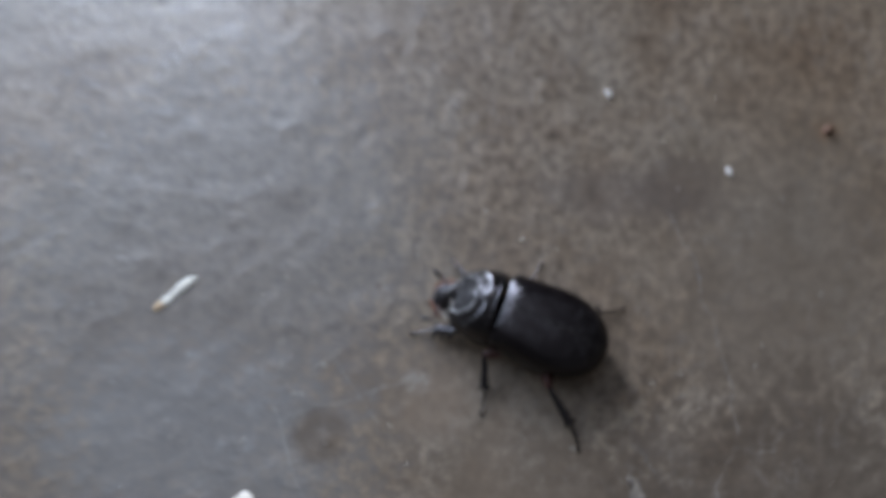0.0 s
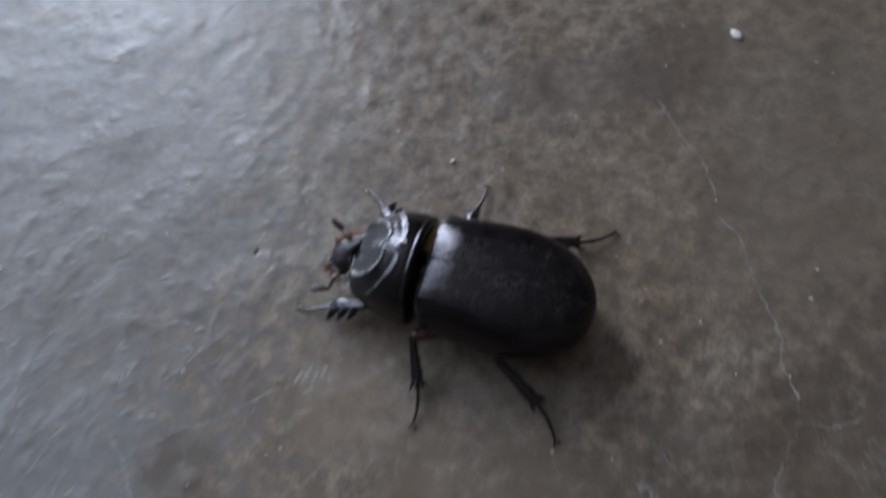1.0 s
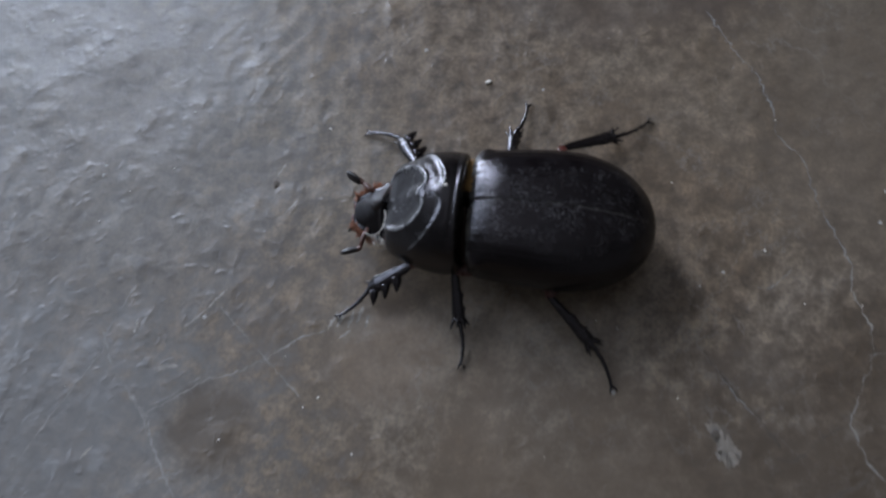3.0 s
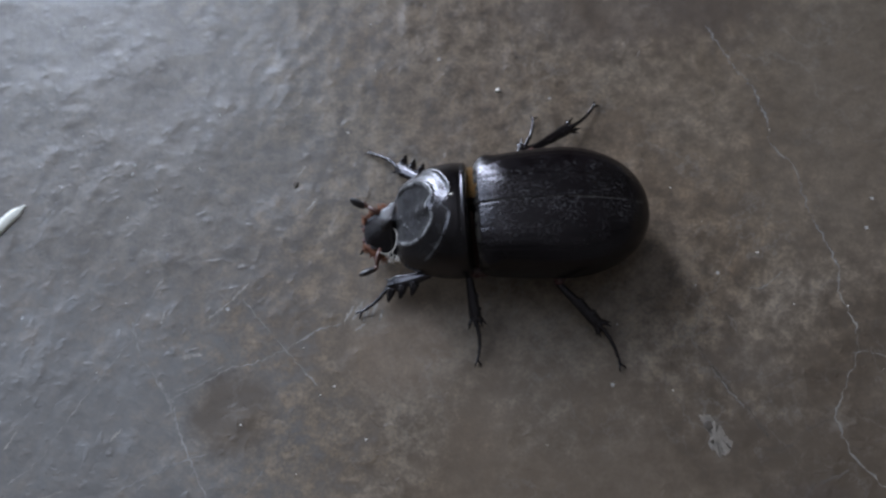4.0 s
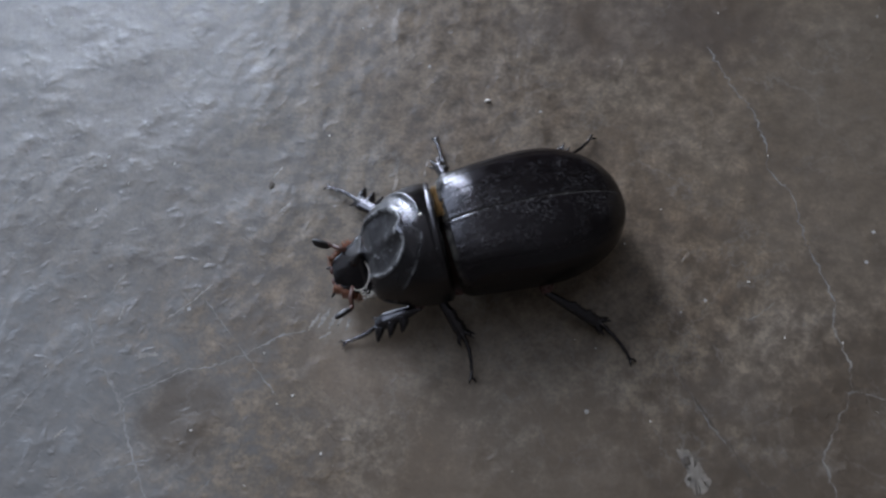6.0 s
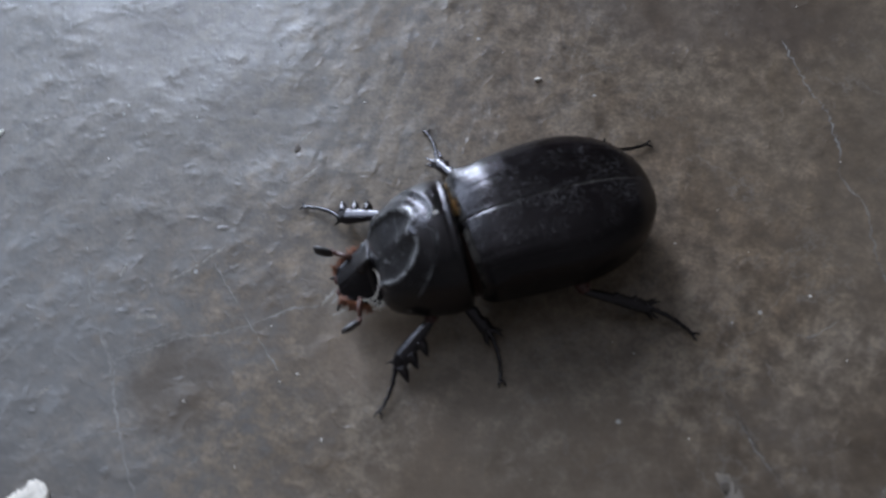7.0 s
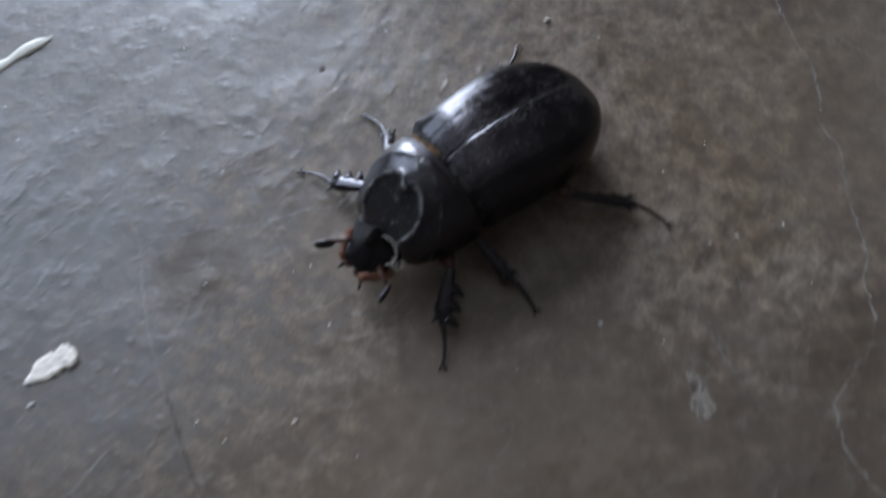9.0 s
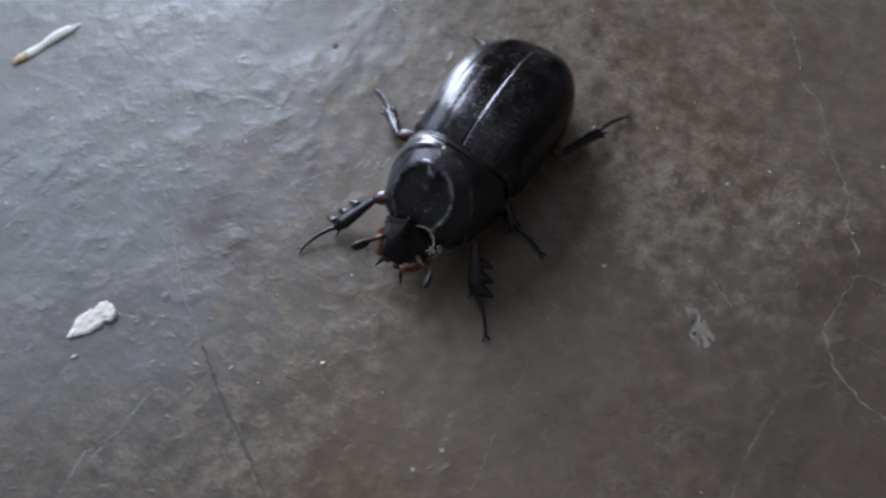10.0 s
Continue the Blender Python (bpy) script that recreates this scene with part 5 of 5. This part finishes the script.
    # front right leg: thigh, shin and foot
    walk(front_right[0], [(t, pose(*p)) for t, *p in [
        (0, 0.00656, -0.00371, 0.0043, 0.0, -44.1, -167.4),
        (0.5, 0.00844, -0.00393, 0.0043, 0.0, -26.1, -0.1),
        (1, 0.00814, -0.00565, 0.0043, 0.0, -19.1, -51.5),
        (1.5, 0.00856, -0.00794, 0.0043, 0.0, -9.6, -64.0),
        (2, 0.00947, -0.00704, 0.0043, 0.0, -10.2, -44.8),
        (2.5, 0.00864, -0.00659, 0.0043, 0.0, -13.0, -51.7),
        (3, 0.00967, -0.00686, 0.0043, 0.0, -10.1, -44.4),
        (3.2, 0.00989, -0.00717, 0.0043, 0.0, -9.2, -47.1),
        (4.3, 0.00805, -0.00621, 0.0043, 0.0, -15.8, -64.4),
        (4.5, 0.00807, -0.006, 0.0043, 0.0, -17.0, -61.5),
        (5, 0.00918, -0.0065, 0.0043, 0.0, -11.8, -47.6),
        (5.5, 0.00906, -0.00615, 0.0043, 0.0, -13.2, -43.4),
        (5.7, 0.00861, -0.00581, 0.0043, 0.0, -16.1, -45.7),
        (6.8, 0.01026, -0.00798, 0.0043, 0.0, -7.8, -47.7),
        (7, 0.00965, -0.00753, 0.0043, 0.0, -9.2, -48.0),
        (7.5, 0.00927, -0.00795, 0.0043, 0.0, -9.0, -55.3),
        (8, 0.01052, -0.00751, 0.0043, 0.0, -8.1, -42.3),
        (8.5, 0.01004, -0.00731, 0.0043, 0.0, -8.9, -47.3),
        (9, 0.00886, -0.00629, 0.0043, 0.0, -13.0, -56.8),
        (9.5, 0.00988, -0.00676, 0.0043, 0.0, -10.0, -44.8),
        (10, 0.01002, -0.0084, 0.0043, 0.0, -7.7, -46.0)]])
    walk(front_right[1], [(t, pose(*p)) for t, *p in [
        (0, 0, 0, 0, 19.9, -15.6, 153.5),
        (0.5, 0, 0, 0, -27.6, 34.4, 286.2),
        (1, 0, 0, 0, 6.1, 42.4, 377.2),
        (1.5, 0, 0, 0, 8.4, 30.1, 412.8),
        (2, 0, 0, 0, 2.3, 33.9, 372.1),
        (2.5, 0, 0, 0, 0.8, 37.0, 363.1),
        (3, 0, 0, 0, -2.9, 33.8, 344.9),
        (3.2, 0, 0, 0, 5.2, 31.9, 391.2),
        (4.3, 0, 0, 0, 3.7, 39.5, 372.6),
        (4.5, 0, 0, 0, -2.4, 40.8, 352.5),
        (5, 0, 0, 0, 2.6, 35.6, 371.9),
        (5.5, 0, 0, 0, -4.1, 36.7, 343.2),
        (5.7, 0, 0, 0, -4.9, 39.5, 343.7),
        (6.8, 0, 0, 0, 2.8, 31.4, 379.4),
        (7, 0, 0, 0, 3.2, 32.7, 378.5),
        (7.5, 0, 0, 0, 4.5, 32.0, 387.4),
        (8, 0, 0, 0, 4.0, 31.2, 386.8),
        (8.5, 0, 0, 0, 3.5, 32.3, 381.4),
        (9, 0, 0, 0, -0.8, 37.0, 356.6),
        (9.5, 0, 0, 0, 2.2, 33.7, 371.9),
        (10, 0, 0, 0, 1.8, 31.5, 372.6)]])
    walk(front_right[2], [(t, pose(*p)) for t, *p in [
        (0, -0.00552, 0.00275, 0.00172, 31.5, -17.0, 133.2),
        (0.5, 0.00147, -0.00507, -0.00362, -15.5, 36.3, -36.2),
        (1, 0.00452, 0.00139, -0.00432, 4.7, 32.8, 14.1),
        (1.5, 0.00335, 0.00441, -0.00321, 4.9, 22.7, 29.3),
        (2, 0.00519, 0.00112, -0.00357, 4.1, 23.6, 23.3),
        (2.5, 0.0051, 0.00028, -0.00385, 4.9, 26.4, 21.4),
        (3, 0.00514, -0.00138, -0.00356, 5.5, 22.9, 31.9),
        (3.2, 0.00464, 0.00282, -0.00339, 5.0, 22.1, 31.7),
        (4.3, 0.00482, 0.00108, -0.00407, 5.5, 29.2, 19.8),
        (4.5, 0.0048, -0.00063, -0.00418, 4.1, 30.7, 13.8),
        (5, 0.00509, 0.00107, -0.00372, 3.0, 25.7, 14.2),
        (5.5, 0.00491, -0.00148, -0.00382, 0.5, 27.4, 2.2),
        (5.7, 0.00474, -0.00138, -0.00407, -1.0, 30.3, -3.6),
        (6.8, 0.00515, 0.00181, -0.00333, 2.3, 21.7, 16.9),
        (7, 0.00511, 0.00171, -0.00346, 0.9, 23.3, 5.6),
        (7.5, 0.00482, 0.00249, -0.00339, 1.2, 23.1, 7.2),
        (8, 0.00489, 0.00246, -0.00332, 2.2, 22.0, 15.6),
        (8.5, 0.00504, 0.00197, -0.00342, 0.4, 23.1, 2.3),
        (9, 0.00511, -0.0003, -0.00385, -2.8, 26.9, -12.1),
        (9.5, 0.00521, 0.0011, -0.00355, -1.3, 24.1, -7.4),
        (10, 0.00533, 0.00119, -0.00334, 2.0, 21.6, 14.8)]])
    # middle right leg: thigh, shin and foot
    walk(middle_right[0], [(t, pose(*p)) for t, *p in [
        (0, -0.00243, -0.0045, 0.0043, 0.0, -59.2, 14.7),
        (0.5, -0.00186, -0.00625, 0.0043, 0.0, -20.0, -59.2),
        (1, -0.00081, -0.0061, 0.0043, 0.0, -15.8, -36.6),
        (1.5, -0.0006, -0.00687, 0.0043, 0.0, -12.4, -45.3),
        (2, -0.00065, -0.00752, 0.0043, 0.0, -10.9, -53.0),
        (2.5, -0.00125, -0.00763, 0.0043, 0.0, -11.6, -62.2),
        (3, -0.00154, -0.00777, 0.0043, 0.0, -11.4, -67.2),
        (3.2, -0.00172, -0.00745, 0.0043, 0.0, -12.7, -67.8),
        (4.3, -0.00271, -0.00674, 0.0043, 0.0, -17.9, -85.7),
        (4.5, -0.003, -0.00686, 0.0043, 0.0, -17.0, -92.9),
        (5, -0.00354, -0.00661, 0.0043, 0.0, -18.1, -107.9),
        (5.5, -0.00038, -0.00754, 0.0043, 0.0, -10.1, -49.6),
        (5.7, -0.00106, -0.00704, 0.0043, 0.0, -12.7, -53.1),
        (6.8, 0.00396, -0.009, 0.0043, 0.0, -4.8, -32.9),
        (7, -0.00025, -0.00826, 0.0043, 0.0, -8.6, -53.8),
        (7.5, 0.00348, -0.00934, 0.0043, 0.0, -4.9, -36.8),
        (8, -0.00088, -0.00899, 0.0043, 0.0, -7.9, -64.5),
        (8.5, -0.00006, -0.01104, 0.0043, 0.0, -5.5, -65.2),
        (9, 0.00546, -0.00787, 0.0043, 0.0, -4.4, -21.8),
        (9.5, 0.00431, -0.00919, 0.0043, 0.0, -4.6, -32.7),
        (10, 0.00026, -0.0109, 0.0043, 0.0, -5.6, -63.0)]])
    walk(middle_right[1], [(t, pose(*p)) for t, *p in [
        (0, 0, 0, 0, -64.8, 21.2, -107.0),
        (0.5, 0, 0, 0, -4.0, 44.6, -10.6),
        (1, 0, 0, 0, -12.6, 36.3, -46.8),
        (1.5, 0, 0, 0, -9.0, 34.4, -41.3),
        (2, 0, 0, 0, -7.1, 33.7, -36.5),
        (2.5, 0, 0, 0, -7.8, 34.2, -37.6),
        (3, 0, 0, 0, -5.7, 35.1, -27.2),
        (3.2, 0, 0, 0, -7.7, 35.7, -33.6),
        (4.3, 0, 0, 0, -13.4, 38.7, -43.1),
        (4.5, 0, 0, 0, -11.6, 38.7, -38.8),
        (5, 0, 0, 0, -8.6, 41.4, -26.0),
        (5.5, 0, 0, 0, -3.9, 34.3, -20.8),
        (5.7, 0, 0, 0, -5.2, 36.7, -21.9),
        (6.8, 0, 0, 0, -5.1, 26.2, -74.0),
        (7, 0, 0, 0, -3.0, 32.9, -18.8),
        (7.5, 0, 0, 0, -5.4, 25.1, -88.0),
        (8, 0, 0, 0, -3.2, 32.2, -21.4),
        (8.5, 0, 0, 0, -6.0, 25.6, -82.7),
        (9, 0, 0, 0, -4.7, 23.8, -103.7),
        (9.5, 0, 0, 0, -5.0, 24.1, -99.1),
        (10, 0, 0, 0, -5.8, 26.6, -72.3)]])
    walk(middle_right[2], [(t, pose(*p)) for t, *p in [
        (0, -0.00169, -0.00553, -0.00224, -53.9, -11.5, -114.0),
        (0.5, 0.00434, -0.00081, -0.00435, -17.1, 25.9, -56.5),
        (1, 0.00342, -0.00364, -0.00367, -14.5, 21.6, -63.3),
        (1.5, 0.00384, -0.00337, -0.00351, -10.8, 20.8, -58.4),
        (2, 0.00415, -0.00307, -0.00344, -8.5, 21.2, -49.4),
        (2.5, 0.00406, -0.00313, -0.00349, -7.1, 23.4, -36.8),
        (3, 0.00451, -0.00232, -0.00356, -7.5, 22.8, -40.0),
        (3.2, 0.0042, -0.00279, -0.00361, -7.8, 24.3, -36.7),
        (4.3, 0.00354, -0.00331, -0.00387, -9.5, 29.5, -31.4),
        (4.5, 0.00378, -0.00303, -0.00387, -7.4, 29.5, -25.4),
        (5, 0.00418, -0.00203, -0.0041, -3.0, 31.9, -9.3),
        (5.5, 0.00479, -0.00182, -0.0035, -8.5, 20.0, -54.8),
        (5.7, 0.00462, -0.00185, -0.0037, -8.8, 23.5, -42.6),
        (6.8, 0.00154, -0.00535, -0.00274, -4.6, 15.8, -68.2),
        (7, 0.00493, -0.00168, -0.00337, -5.7, 20.5, -40.6),
        (7.5, 0.00019, -0.00561, -0.00263, -4.4, 16.6, -58.7),
        (8, 0.00488, -0.00192, -0.00331, -5.0, 20.3, -37.4),
        (8.5, 0.00071, -0.00555, -0.00268, -3.6, 18.2, -39.8),
        (9, -0.00134, -0.00551, -0.00251, -4.2, 15.6, -68.9),
        (9.5, -0.0009, -0.00559, -0.00254, -4.7, 14.7, -81.0),
        (10, 0.00169, -0.00528, -0.00278, -5.2, 16.3, -66.1)]])
    # hind right leg: thigh, shin and foot
    walk(hind_right[0], [(t, pose(*p)) for t, *p in [
        (0, -0.00841, -0.00553, 0.0043, 0.0, -43.7, -95.9),
        (0.5, -0.0085, -0.00833, 0.0043, 0.0, -11.2, -92.7),
        (1, -0.00806, -0.0084, 0.0043, 0.0, -11.2, -86.3),
        (1.5, -0.00823, -0.00897, 0.0043, 0.0, -9.5, -88.6),
        (2, -0.0081, -0.01011, 0.0043, 0.0, -7.5, -87.5),
        (2.5, -0.00868, -0.0103, 0.0043, 0.0, -7.2, -93.5),
        (3, -0.00797, -0.01072, 0.0043, 0.0, -6.6, -86.1),
        (3.2, -0.00752, -0.01036, 0.0043, 0.0, -7.0, -81.3),
        (4.3, -0.00476, -0.0101, 0.0043, 0.0, -6.2, -56.0),
        (4.5, -0.00459, -0.01077, 0.0043, 0.0, -5.6, -58.0),
        (5, -0.00755, -0.00636, 0.0043, 0.0, -20.8, -63.2),
        (5.5, -0.00907, -0.00519, 0.0043, 0.0, -39.6, -140.5),
        (5.7, -0.00946, -0.00478, 0.0043, 0.0, -33.7, -173.1),
        (6.8, -0.01131, -0.00523, 0.0043, 0.0, -13.5, -165.5),
        (7, -0.01168, -0.00458, 0.0043, 0.0, -12.4, -178.6),
        (7.5, -0.01248, -0.0056, 0.0043, 0.0, -9.6, -164.5),
        (8, -0.0097, -0.01135, 0.0043, 0.0, -5.7, -99.5),
        (8.5, -0.00736, -0.00998, 0.0043, 0.0, -6.8, -77.6),
        (9, -0.01003, -0.00592, 0.0043, 0.0, -18.1, -133.0),
        (9.5, -0.01106, -0.00673, 0.0043, 0.0, -11.6, -137.5),
        (10, -0.01113, -0.00658, 0.0043, 0.0, -11.8, -141.7)]])
    walk(hind_right[1], [(t, pose(*p)) for t, *p in [
        (0, 0, 0, 0, -46.6, 36.4, -81.0),
        (0.5, 0, 0, 0, -11.6, 22.9, -77.3),
        (1, 0, 0, 0, -11.6, 22.8, -77.7),
        (1.5, 0, 0, 0, -9.8, 22.6, -76.2),
        (2, 0, 0, 0, -7.9, 21.4, -80.5),
        (2.5, 0, 0, 0, -7.0, 23.1, -65.7),
        (3, 0, 0, 0, -6.6, 22.5, -68.8),
        (3.2, 0, 0, 0, -6.9, 22.8, -67.8),
        (4.3, 0, 0, 0, -6.4, 18.9, -101.4),
        (4.5, 0, 0, 0, -5.6, 18.3, -108.7),
        (5, 0, 0, 0, -21.7, 25.9, -77.9),
        (5.5, 0, 0, 0, 10.9, 58.8, 16.2),
        (5.7, 0, 0, 0, 29.8, 42.6, 57.3),
        (6.8, 0, 0, 0, -0.3, 33.5, -1.2),
        (7, 0, 0, 0, 7.2, 30.6, 33.0),
        (7.5, 0, 0, 0, 0.6, 29.6, 3.5),
        (8, 0, 0, 0, -5.7, 22.0, -70.4),
        (8.5, 0, 0, 0, -6.6, 23.0, -65.0),
        (9, 0, 0, 0, -1.6, 38.1, -5.0),
        (9.5, 0, 0, 0, -4.6, 30.8, -22.1),
        (10, 0, 0, 0, -6.9, 30.0, -33.7)]])
    walk(hind_right[2], [(t, pose(*p)) for t, *p in [
        (0, 0.00095, -0.00604, -0.00451, -41.9, 35.6, -70.1),
        (0.5, 0.00154, -0.00683, -0.00295, -9.6, 19.5, -57.1),
        (1, 0.0015, -0.00684, -0.00295, -10.1, 18.8, -61.8),
        (1.5, 0.00167, -0.00682, -0.00292, -8.9, 17.3, -65.9),
        (2, 0.00117, -0.00698, -0.00278, -6.7, 17.0, -60.4),
        (2.5, 0.00287, -0.00637, -0.00299, -6.2, 17.3, -57.0),
        (3, 0.00254, -0.00654, -0.00291, -6.0, 16.5, -61.7),
        (3.2, 0.00265, -0.00649, -0.00294, -6.3, 16.7, -61.4),
        (4.3, -0.00142, -0.00705, -0.00246, -6.3, 14.1, -82.2),
        (4.5, -0.00231, -0.00684, -0.00239, -5.7, 14.3, -79.8),
        (5, 0.00143, -0.00668, -0.00333, -21.2, 11.0, -98.3),
        (5.5, 0.00378, 0.0011, -0.0065, -20.6, 49.1, -32.4),
        (5.7, 0.00302, 0.00471, -0.00514, 14.1, 44.7, 25.3),
        (6.8, 0.00633, -0.00014, -0.0042, 2.3, 26.6, 9.4),
        (7, 0.00548, 0.00356, -0.00387, -1.4, 25.6, -6.4),
        (7.5, 0.0066, 0.0004, -0.00376, -1.4, 22.8, -8.3),
        (8, 0.00237, -0.00664, -0.00285, -4.3, 17.2, -46.8),
        (8.5, 0.00295, -0.00634, -0.00297, -5.7, 17.4, -53.7),
        (9, 0.00596, -0.00052, -0.00469, -5.4, 30.7, -17.0),
        (9.5, 0.00605, -0.00245, -0.00389, -4.0, 24.2, -19.6),
        (10, 0.00548, -0.00365, -0.0038, 3.3, 24.6, 15.7)]])


motions()
